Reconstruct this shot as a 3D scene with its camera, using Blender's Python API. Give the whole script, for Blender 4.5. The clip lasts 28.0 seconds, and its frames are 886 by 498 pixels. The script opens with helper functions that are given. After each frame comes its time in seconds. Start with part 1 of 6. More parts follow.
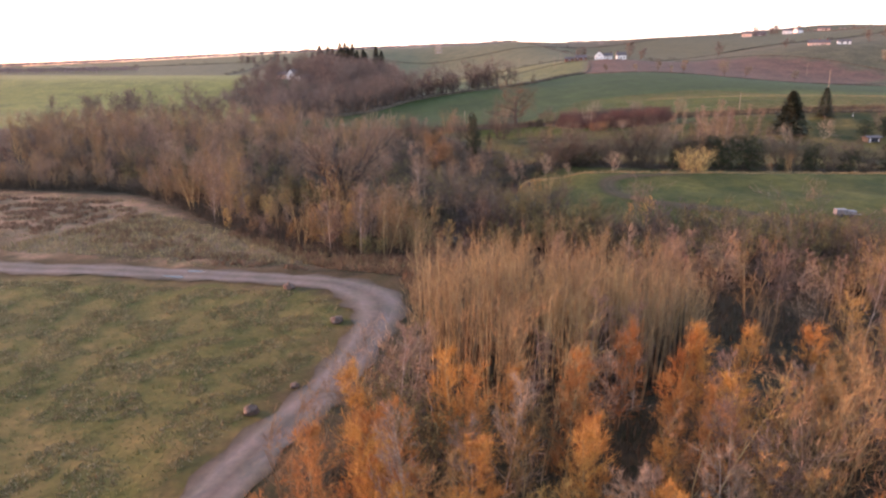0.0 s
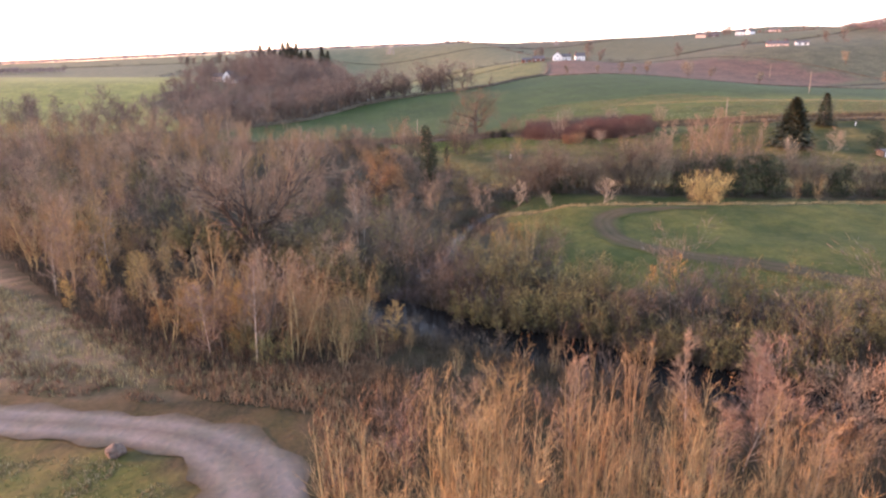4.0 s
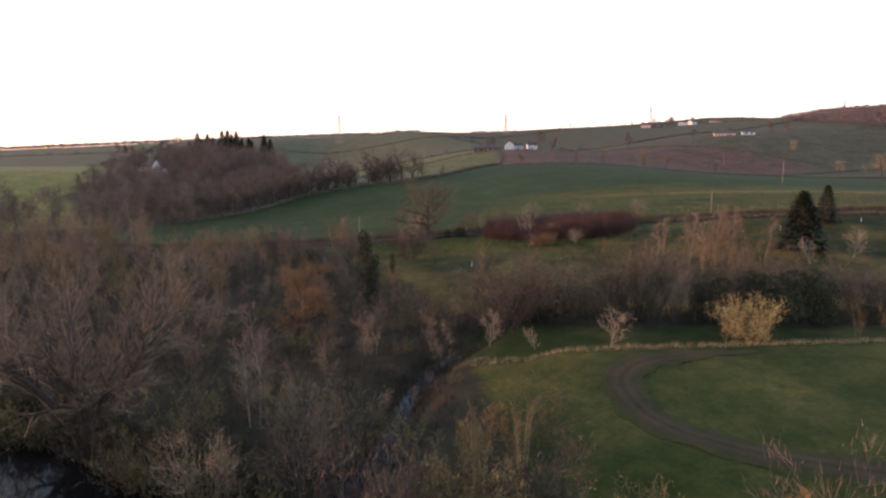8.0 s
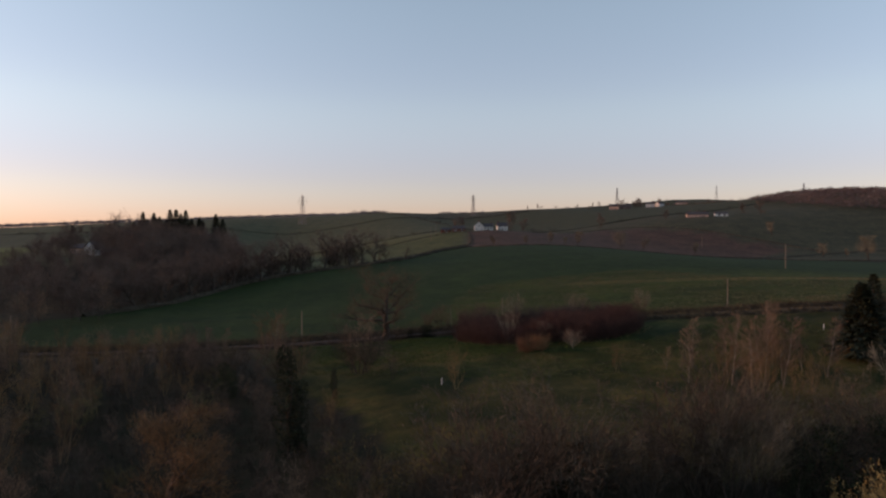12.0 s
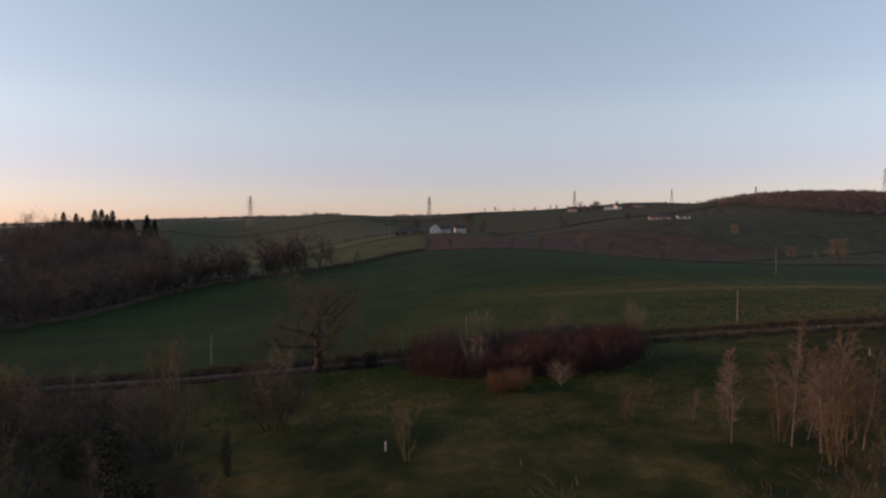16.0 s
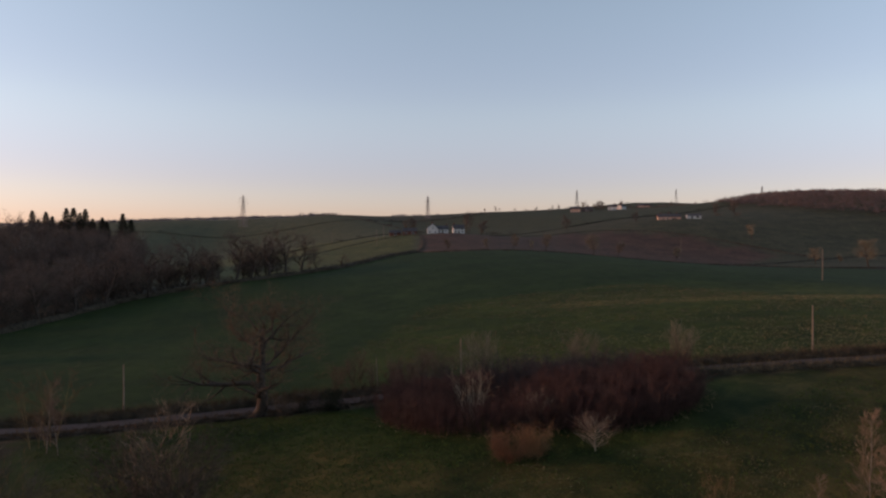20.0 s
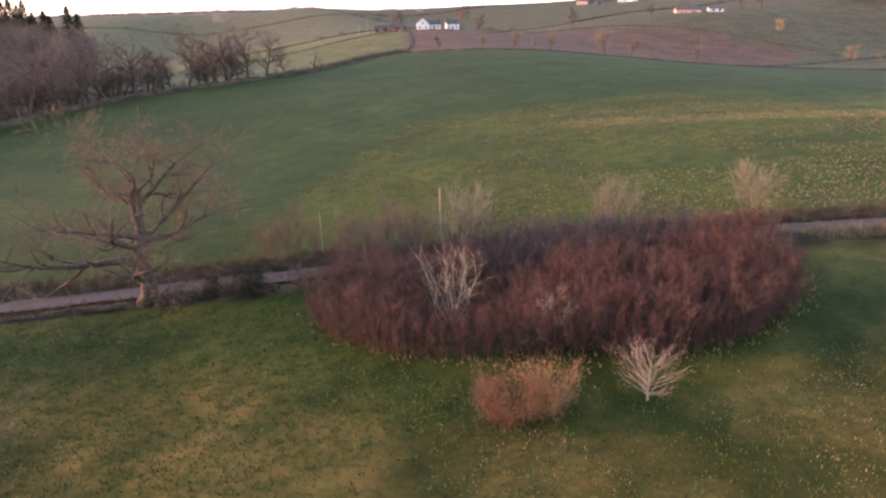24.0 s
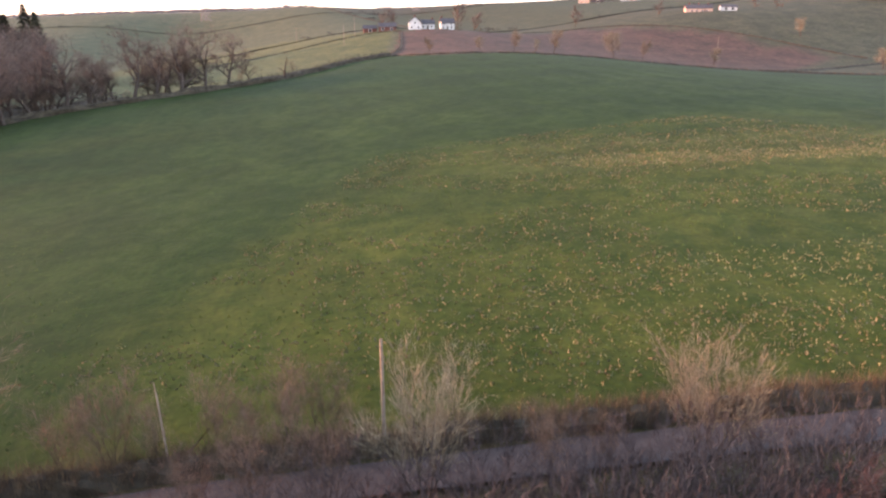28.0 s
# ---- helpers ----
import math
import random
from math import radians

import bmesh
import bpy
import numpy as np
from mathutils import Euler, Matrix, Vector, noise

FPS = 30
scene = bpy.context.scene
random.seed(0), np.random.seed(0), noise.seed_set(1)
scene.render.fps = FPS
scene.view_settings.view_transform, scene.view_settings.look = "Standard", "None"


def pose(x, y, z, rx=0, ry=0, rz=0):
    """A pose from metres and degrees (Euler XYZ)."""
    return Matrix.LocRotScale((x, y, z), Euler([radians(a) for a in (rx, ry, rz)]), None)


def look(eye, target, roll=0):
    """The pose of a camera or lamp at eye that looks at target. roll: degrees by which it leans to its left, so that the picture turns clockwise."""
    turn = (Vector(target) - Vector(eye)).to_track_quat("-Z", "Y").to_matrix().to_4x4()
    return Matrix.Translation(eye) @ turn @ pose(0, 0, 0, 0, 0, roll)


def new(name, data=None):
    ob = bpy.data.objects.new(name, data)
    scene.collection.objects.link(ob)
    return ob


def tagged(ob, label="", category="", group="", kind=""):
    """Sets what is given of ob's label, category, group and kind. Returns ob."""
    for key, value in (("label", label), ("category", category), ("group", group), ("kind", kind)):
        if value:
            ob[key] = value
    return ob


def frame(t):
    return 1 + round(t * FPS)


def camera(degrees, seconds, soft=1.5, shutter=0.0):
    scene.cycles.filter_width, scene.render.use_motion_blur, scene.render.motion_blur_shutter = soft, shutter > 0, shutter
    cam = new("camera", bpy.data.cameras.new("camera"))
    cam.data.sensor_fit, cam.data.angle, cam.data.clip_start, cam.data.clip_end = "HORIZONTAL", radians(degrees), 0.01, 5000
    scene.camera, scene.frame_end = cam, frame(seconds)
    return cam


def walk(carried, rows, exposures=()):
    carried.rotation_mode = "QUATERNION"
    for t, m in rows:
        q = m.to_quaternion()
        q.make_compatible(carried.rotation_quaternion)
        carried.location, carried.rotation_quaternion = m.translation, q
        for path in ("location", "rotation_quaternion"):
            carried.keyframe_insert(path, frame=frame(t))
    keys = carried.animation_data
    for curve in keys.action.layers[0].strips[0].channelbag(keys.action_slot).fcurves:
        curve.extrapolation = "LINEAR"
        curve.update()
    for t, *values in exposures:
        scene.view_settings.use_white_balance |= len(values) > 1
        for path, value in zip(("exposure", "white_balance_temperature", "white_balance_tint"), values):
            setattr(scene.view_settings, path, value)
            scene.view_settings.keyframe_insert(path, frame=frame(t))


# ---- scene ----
cam = camera(67.2, 28.0, soft=2.3)
METRES, EYE, TILT, LEAN, TURN = 210.0, 24.0, -15.2, 0.0, 0.0
ROWS = [
    (0.0, 0.0, 0.0, 0.0, 0.0, 0.0, -0.0),
    (0.5, 0.0007, 0.0172, 0.0048, -0.05, -0.03, -0.01),
    (1.0, 0.0014, 0.0346, 0.01, -0.09, -0.05, -0.05),
    (1.5, 0.0022, 0.0525, 0.0151, -0.12, -0.05, -0.04),
    (2.0, 0.003, 0.0706, 0.0203, -0.15, -0.04, -0.01),
    (2.5, 0.0039, 0.089, 0.0257, -0.31, -0.04, 0.01),
    (3.0, 0.0046, 0.1077, 0.0308, -0.84, -0.02, 0.15),
    (3.5, 0.0055, 0.1264, 0.0361, -2.02, -0.01, 0.48),
    (5.5, 0.0118, 0.1996, 0.0565, -7.79, 0.19, 2.26),
    (6.0, 0.0139, 0.2182, 0.0621, -7.78, 0.71, 2.28),
    (6.5, 0.0163, 0.2368, 0.0674, -7.76, 4.55, 2.19),
    (7.0, 0.0184, 0.2551, 0.0725, -7.76, 6.57, 2.18),
    (7.5, 0.021, 0.274, 0.0777, -7.78, 7.24, 2.1),
    (8.0, 0.0237, 0.2923, 0.0829, -7.78, 7.22, 2.11),
    (8.5, 0.0269, 0.3107, 0.0881, -7.75, 7.22, 2.18),
    (9.0, 0.03, 0.329, 0.0937, -7.75, 9.13, 2.15),
    (9.5, 0.0331, 0.3474, 0.0988, -7.77, 11.14, 2.07),
    (10.0, 0.0363, 0.3656, 0.1039, -7.78, 12.03, 2.03),
    (10.5, 0.0397, 0.3837, 0.1087, -7.77, 12.99, 2.05),
    (11.0, 0.043, 0.4011, 0.1135, -7.77, 13.87, 2.01),
    (11.5, 0.0466, 0.4193, 0.1183, -8.33, 14.08, 2.13),
    (12.0, 0.0498, 0.4369, 0.1231, -10.53, 14.02, 2.75),
    (12.5, 0.0532, 0.4545, 0.1278, -12.25, 13.98, 3.2),
    (13.0, 0.0567, 0.4718, 0.1323, -13.09, 13.97, 3.4),
    (13.5, 0.0606, 0.489, 0.1369, -13.9, 13.96, 3.63),
    (15.5, 0.0766, 0.5503, 0.154, -14.2, 14.05, 3.71),
    (16.0, 0.0811, 0.5654, 0.158, -14.19, 14.08, 3.72),
    (16.5, 0.0858, 0.5809, 0.162, -14.2, 14.1, 3.73),
    (17.0, 0.0905, 0.5957, 0.1659, -14.2, 14.13, 3.7),
    (17.5, 0.0952, 0.61, 0.1696, -14.18, 14.15, 3.72),
    (18.0, 0.1, 0.6245, 0.1734, -14.19, 14.17, 3.7),
    (18.5, 0.1056, 0.64, 0.1779, -14.19, 14.18, 3.7),
    (19.0, 0.1107, 0.6547, 0.1818, -14.2, 14.18, 3.68),
    (19.5, 0.116, 0.6697, 0.1858, -14.2, 14.19, 3.69),
    (20.0, 0.1214, 0.6843, 0.1898, -14.19, 14.17, 3.69),
    (20.5, 0.1267, 0.6992, 0.194, -14.21, 14.17, 3.68),
    (21.0, 0.1319, 0.7135, 0.198, -14.24, 14.16, 3.65),
    (21.5, 0.1375, 0.7287, 0.2016, -14.27, 10.89, 3.67),
    (22.0, 0.1431, 0.7432, 0.2054, -14.31, 4.17, 3.71),
    (22.5, 0.1481, 0.7566, 0.2093, -14.39, -0.78, 3.82),
    (24.5, 0.1712, 0.8208, 0.2285, -14.52, -2.77, 3.85),
    (25.0, 0.1771, 0.8369, 0.2334, -14.53, -2.79, 3.86),
    (25.5, 0.1831, 0.8533, 0.2383, -14.55, -2.8, 3.83),
    (26.0, 0.1893, 0.8696, 0.243, -14.56, -2.83, 3.82),
    (26.5, 0.1953, 0.8848, 0.2491, -14.57, -2.86, 3.82),
    (27.0, 0.2016, 0.9007, 0.255, -14.59, -2.87, 3.82),
    (27.5, 0.2083, 0.9169, 0.2597, -14.6, -2.84, 3.8),
    (28.0, 0.2149, 0.9332, 0.2644, -14.6, -2.84, 3.82),
]
walk(cam, [(t, pose(0, 0, EYE, TILT, LEAN, TURN) @ pose(METRES * x, METRES * y, METRES * z, 90 + pitch, roll, yaw)) for t, x, y, z, yaw, pitch, roll in ROWS],
     exposures=[(0, 3.16, 7700, 58), (1, 3.36, 7700, 58), (3, 3.5, 7650, 57), (6, 3.76, 7600, 54), (7, 3.24, 7500, 51), (8, 2.22, 7400, 49), (9, 1.72, 7300, 46), (9.5, 1.46, 7250, 44), (10, 0.96, 7000, 42), (11, 0.68, 7150, 42),
                (13, 0.64, 7250, 44), (21.3, 0.64, 7250, 45), (22, 0.93, 7300, 47), (22.5, 1.8, 7450, 50), (23.5, 2.7, 7600, 54), (24.5, 3.32, 7650, 56), (28, 3.25, 7650, 52)])

# ---------------------------------------------------------------- light
SUN_BEARING, SUN_HEIGHT = -75.0, 8.5
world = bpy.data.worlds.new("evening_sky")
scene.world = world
world.use_nodes = True
wt = world.node_tree
sky = wt.nodes.new("ShaderNodeTexSky")
sky.sky_type, sky.sun_disc = "NISHITA", False
sky.sun_elevation, sky.sun_rotation = radians(SUN_HEIGHT), radians(SUN_BEARING)
sky.altitude, sky.air_density, sky.dust_density, sky.ozone_density = 100, 1.0, 0.6, 1.6
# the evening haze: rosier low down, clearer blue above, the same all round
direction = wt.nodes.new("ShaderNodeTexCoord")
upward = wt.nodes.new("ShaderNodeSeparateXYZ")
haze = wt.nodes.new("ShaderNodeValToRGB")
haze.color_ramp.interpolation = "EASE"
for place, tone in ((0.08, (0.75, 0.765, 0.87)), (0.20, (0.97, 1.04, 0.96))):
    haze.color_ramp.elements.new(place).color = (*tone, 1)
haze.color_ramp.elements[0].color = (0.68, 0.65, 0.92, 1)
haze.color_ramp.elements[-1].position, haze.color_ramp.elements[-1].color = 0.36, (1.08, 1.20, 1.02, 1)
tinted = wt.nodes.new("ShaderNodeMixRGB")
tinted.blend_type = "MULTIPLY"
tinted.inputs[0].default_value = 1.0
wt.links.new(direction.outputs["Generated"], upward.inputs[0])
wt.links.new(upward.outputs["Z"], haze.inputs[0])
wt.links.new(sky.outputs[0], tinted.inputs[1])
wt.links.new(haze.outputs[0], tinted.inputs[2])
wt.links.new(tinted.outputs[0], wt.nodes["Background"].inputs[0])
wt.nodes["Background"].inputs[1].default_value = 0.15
sun = new("sun", bpy.data.lights.new("sun", "SUN"))
sun.data.energy, sun.data.angle, sun.data.color = 1.0, radians(5), (1.0, 0.50, 0.24)
sb, se = radians(SUN_BEARING), radians(SUN_HEIGHT)
sun.matrix_world = look(Vector((math.sin(sb) * math.cos(se), math.cos(sb) * math.cos(se), math.sin(se))) * 50, (0, 0, 0))

# ---------------------------------------------------------------- materials
def principled(name):
    m = bpy.data.materials.new(name)
    m.use_nodes = True
    t = m.node_tree
    return m, t, t.nodes["Principled BSDF"]


def noise_mix(t, scale, a, b, detail=4, space="Object", lo=0.35, hi=0.65):
    """A colour that wanders between a and b."""
    co = t.nodes.new("ShaderNodeTexCoord")
    n = t.nodes.new("ShaderNodeTexNoise")
    n.inputs["Scale"].default_value, n.inputs["Detail"].default_value = scale, detail
    t.links.new(co.outputs[space], n.inputs["Vector"])
    r = t.nodes.new("ShaderNodeValToRGB")
    r.color_ramp.elements[0].position, r.color_ramp.elements[1].position = lo, hi
    r.color_ramp.elements[0].color, r.color_ramp.elements[1].color = (*a, 1), (*b, 1)
    t.links.new(n.outputs["Fac"], r.inputs["Fac"])
    return r.outputs["Color"], n


def mix(t, kind, fac, a, b):
    m = t.nodes.new("ShaderNodeMixRGB")
    m.blend_type = kind
    for i, v in enumerate((fac, a, b)):
        if isinstance(v, (int, float)):
            m.inputs[i].default_value = v
        elif isinstance(v, tuple):
            m.inputs[i].default_value = (*v, 1)
        else:
            t.links.new(v, m.inputs[i])
    return m.outputs[0]


def plain(name, a, b, scale=3.0, rough=0.85, metal=0.0, bump=0.0, vary=0.0):
    """A material of two wandering tones, which may differ from object to object."""
    m, t, p = principled(name)
    col, n = noise_mix(t, scale, a, b)
    if vary:
        info = t.nodes.new("ShaderNodeObjectInfo")
        hs = t.nodes.new("ShaderNodeHueSaturation")
        mr = t.nodes.new("ShaderNodeMapRange")
        mr.inputs[3].default_value, mr.inputs[4].default_value = 1 - vary, 1 + vary
        mh = t.nodes.new("ShaderNodeMapRange")
        mh.inputs[3].default_value, mh.inputs[4].default_value = 0.5 - vary * 0.05, 0.5 + vary * 0.05
        t.links.new(info.outputs["Random"], mr.inputs[0])
        t.links.new(info.outputs["Random"], mh.inputs[0])
        t.links.new(mr.outputs[0], hs.inputs["Value"])
        t.links.new(mh.outputs[0], hs.inputs["Hue"])
        t.links.new(col, hs.inputs["Color"])
        col = hs.outputs[0]
    t.links.new(col, p.inputs["Base Color"])
    p.inputs["Roughness"].default_value, p.inputs["Metallic"].default_value = rough, metal
    p.inputs["Specular IOR Level"].default_value = 0.25
    if bump:
        b_ = t.nodes.new("ShaderNodeBump")
        b_.inputs["Strength"].default_value = bump
        t.links.new(n.outputs["Fac"], b_.inputs["Height"])
        t.links.new(b_.outputs[0], p.inputs["Normal"])
    return m


def cover_material(name, fine=1.6, coarse=0.09, lo_tone=0.76, hi_tone=1.22, patchy=1.0):
    """The ground: land cover colours stored on the sheet, broken up by tufts, patches and relief."""
    m, t, p = principled(name)
    at = t.nodes.new("ShaderNodeAttribute")
    at.attribute_name = "cover"
    f, nf = noise_mix(t, fine, (lo_tone,) * 3, (hi_tone, hi_tone * 0.98, hi_tone * 0.93), 6, lo=0.3, hi=0.72)
    c, nc = noise_mix(t, coarse, (0.72, 0.78, 0.75), (1.25, 1.18, 1.1), 5, lo=0.3, hi=0.7)
    k, nk = noise_mix(t, fine * 0.22, (0.75, 0.85, 0.7), (1.25, 1.12, 1.1), 5, lo=0.38, hi=0.62)
    col = mix(t, "MULTIPLY", patchy, mix(t, "MULTIPLY", patchy, mix(t, "MULTIPLY", 1.0, at.outputs["Color"], f), c), k)
    t.links.new(col, p.inputs["Base Color"])
    p.inputs["Roughness"].default_value, p.inputs["Specular IOR Level"].default_value = 0.95, 0.1
    b_ = t.nodes.new("ShaderNodeBump")
    b_.inputs["Strength"].default_value, b_.inputs["Distance"].default_value = 0.4, 0.2
    t.links.new(nf.outputs["Fac"], b_.inputs["Height"])
    t.links.new(b_.outputs[0], p.inputs["Normal"])
    return m


M_GROUND = cover_material("ground_cover", 2.2)
M_TRACK = cover_material("gravel_track", 1.8, 0.2, 0.85, 1.12, 0.4)
M_ROAD = plain("asphalt", (0.030, 0.026, 0.025), (0.048, 0.042, 0.040), 1.8, 0.85, 0, 0.2)
M_BARK = plain("grey_brown_bark", (0.03, 0.023, 0.018), (0.075, 0.056, 0.043), 4, 0.9, 0, 0.3)
M_BARKPALE = plain("pale_birch_bark", (0.13, 0.10, 0.078), (0.29, 0.235, 0.185), 3, 0.8)
M_STEM = plain("tan_willow_bark", (0.105, 0.070, 0.034), (0.27, 0.185, 0.090), 0.6, 0.85, vary=0.25)
M_COPPICE = plain("pale_coppice_bark", (0.20, 0.155, 0.108), (0.34, 0.27, 0.19), 2, 0.8)
# warmer, brighter bark tone with low sunlight put into the colour
M_BARKWARM = plain("warm_lit_bark", (0.06, 0.038, 0.024), (0.12, 0.078, 0.048), 4, 0.9, 0, 0.3)


def twig(name, a, b, vary=0.22, spread=0.42):
    """Twigs: no two of a crown have quite the same tone."""
    m = plain(name, a, b, 0.9, 0.9, 0, 0, vary)
    t = m.node_tree
    p = t.nodes["Principled BSDF"]
    geo = t.nodes.new("ShaderNodeNewGeometry")
    tone = t.nodes.new("ShaderNodeMapRange")
    tone.inputs[3].default_value, tone.inputs[4].default_value = 1 - spread, 1 + spread
    t.links.new(geo.outputs["Random Per Island"], tone.inputs[0])
    grey = t.nodes.new("ShaderNodeCombineXYZ")
    for k in range(3):
        t.links.new(tone.outputs[0], grey.inputs[k])
    t.links.new(mix(t, "MULTIPLY", 1.0, p.inputs["Base Color"].links[0].from_socket, grey.outputs[0]), p.inputs["Base Color"])
    return m


M_TAN = twig("tan_willow_twigs", (0.165, 0.098, 0.044), (0.25, 0.155, 0.074))
M_ORANGE = twig("orange_twigs", (0.26, 0.103, 0.025), (0.35, 0.155, 0.042))
M_AMBER = twig("amber_twigs", (0.20, 0.110, 0.034), (0.29, 0.165, 0.056))
M_BROWN = twig("brown_twigs", (0.115, 0.070, 0.047), (0.200, 0.130, 0.089))
M_GREYB = twig("grey_brown_twigs", (0.052, 0.037, 0.026), (0.100, 0.074, 0.054))
M_RUST = twig("rust_twigs", (0.132, 0.072, 0.031), (0.205, 0.117, 0.053))
M_OLIVE = twig("olive_catkins", (0.074, 0.064, 0.024), (0.145, 0.120, 0.050))
M_WOOD = twig("woodland_twigs", (0.066, 0.047, 0.038), (0.125, 0.090, 0.073))
M_DULL = twig("dull_thicket_twigs", (0.038, 0.029, 0.028), (0.076, 0.059, 0.056))
M_ROADSIDE = twig("roadside_twigs", (0.105, 0.086, 0.058), (0.185, 0.152, 0.106))
M_YELLOW = twig("yellow_flowering_twigs", (0.22, 0.165, 0.062), (0.32, 0.245, 0.105))
M_RED = twig("red_brown_stems", (0.053, 0.026, 0.022), (0.108, 0.053, 0.042))
M_PALE = twig("pale_ash_twigs", (0.17, 0.125, 0.085), (0.27, 0.21, 0.15))
M_DARKLEAF = twig("dark_evergreen_leaves", (0.009, 0.014, 0.006), (0.028, 0.034, 0.015))
M_NEEDLE = twig("dark_needles", (0.010, 0.016, 0.009), (0.028, 0.034, 0.019))
M_HEDGE = twig("hedge_twigs", (0.055, 0.039, 0.022), (0.125, 0.088, 0.05))
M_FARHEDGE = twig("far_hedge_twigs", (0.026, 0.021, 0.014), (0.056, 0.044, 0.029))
M_LAWNGRASS = twig("lawn_grass_tufts", (0.022, 0.044, 0.008), (0.056, 0.080, 0.018), spread=0.55)
M_DRYGRASS = twig("dry_grass", (0.125, 0.094, 0.045), (0.21, 0.16, 0.085))
M_GREENGRASS = twig("green_grass_tufts", (0.085, 0.090, 0.030), (0.15, 0.145, 0.058))


def water_material():
    m, t, p = principled("river_water")
    p.inputs["Base Color"].default_value = (0.006, 0.006, 0.006, 1)
    p.inputs["Roughness"].default_value, p.inputs["IOR"].default_value = 0.06, 1.33
    p.inputs["Specular IOR Level"].default_value = 0.06
    co = t.nodes.new("ShaderNodeTexCoord")
    n = t.nodes.new("ShaderNodeTexNoise")
    n.inputs["Scale"].default_value = 1.2
    b_ = t.nodes.new("ShaderNodeBump")
    b_.inputs["Strength"].default_value, b_.inputs["Distance"].default_value = 0.05, 0.06
    t.links.new(co.outputs["Object"], n.inputs["Vector"])
    t.links.new(n.outputs["Fac"], b_.inputs["Height"])
    t.links.new(b_.outputs[0], p.inputs["Normal"])
    return m


M_WATER = water_material()

# ---------------------------------------------------------------- plan
def S(a, b, x):
    u = np.clip((np.asarray(x, float) - a) / (b - a), 0, 1)
    return u * u * (3 - 2 * u)


def curve(points, step=2.0):
    """A smooth line through the points, as an array of places about one step apart."""
    p = [Vector((*q, 0)) for q in points]
    p = [2 * p[0] - p[1]] + p + [2 * p[-1] - p[-2]]
    out = []
    for a, b, c, d in zip(p, p[1:], p[2:], p[3:]):
        n = max(1, round((c - b).length / step))
        for i in range(n):
            u = i / n
            q = 0.5 * (2 * b + (c - a) * u + (2 * a - 5 * b + 4 * c - d) * u * u + (3 * b - a - 3 * c + d) * u ** 3)
            out.append((q.x, q.y))
    out.append((p[-2].x, p[-2].y))
    return np.array(out)


def away(line, x, y):
    """Distance of places from a line, and which side (left of it: positive)."""
    x, y = np.asarray(x, float), np.asarray(y, float)
    best = np.full(x.shape, 1e9)
    side = np.zeros(x.shape)
    for (ax, ay), (bx, by) in zip(line[:-1], line[1:]):
        dx, dy = bx - ax, by - ay
        u = np.clip(((x - ax) * dx + (y - ay) * dy) / (dx * dx + dy * dy + 1e-9), 0, 1)
        d = np.hypot(x - ax - u * dx, y - ay - u * dy)
        near = d < best
        best = np.where(near, d, best)
        side = np.where(near, dx * (y - ay) - dy * (x - ax), side)
    return best, side


def inside(poly, x, y):
    x, y = np.asarray(x, float), np.asarray(y, float)
    hit = np.zeros(x.shape, bool)
    for (ax, ay), (bx, by) in zip(poly, poly[1:] + poly[:1]):
        cross = ((ay > y) != (by > y)) & (x < (bx - ax) * (y - ay) / (by - ay + 1e-12) + ax)
        hit ^= cross
    return hit


RIVER = curve([(330, 40), (240, 50), (150, 58), (110, 60), (75, 64), (45, 73), (28, 81), (16, 89), (4, 97), (-6, 106), (-16, 115), (-24, 121.5), (-34, 126), (-50, 133), (-80, 148), (-130, 160)], 4)
STREAM = curve([(22, 147), (14, 138), (10.5, 130), (8, 121), (3, 110), (-1, 103)], 3)
TRACK = curve([(-190, 106), (-120, 92), (-75, 84), (-56, 81), (-41, 79.7), (-26, 77), (-16, 74.6), (-9.7, 71), (-6.9, 66.5), (-6.7, 61), (-7.8, 52), (-10, 44.5), (-12.3, 38), (-14, 32), (-16.5, 24), (-19, 12), (-22, -30)], 1.5)
ROAD = curve([(-200, 258), (-120, 250), (-60, 243), (-20, 239.5), (5, 236), (20, 234.6), (38, 232.6), (50, 230.7), (62, 228.5), (74, 225.8), (92, 220.6), (120, 213), (160, 204), (220, 190), (320, 170)], 3)
FIELD_W = [(-56, 306), (-38, 328), (-26, 352), (-14, 374), (-2, 384), (12, 389), (24, 393), (36, 399), (50, 407), (63, 420), (76, 438), (92, 452)]


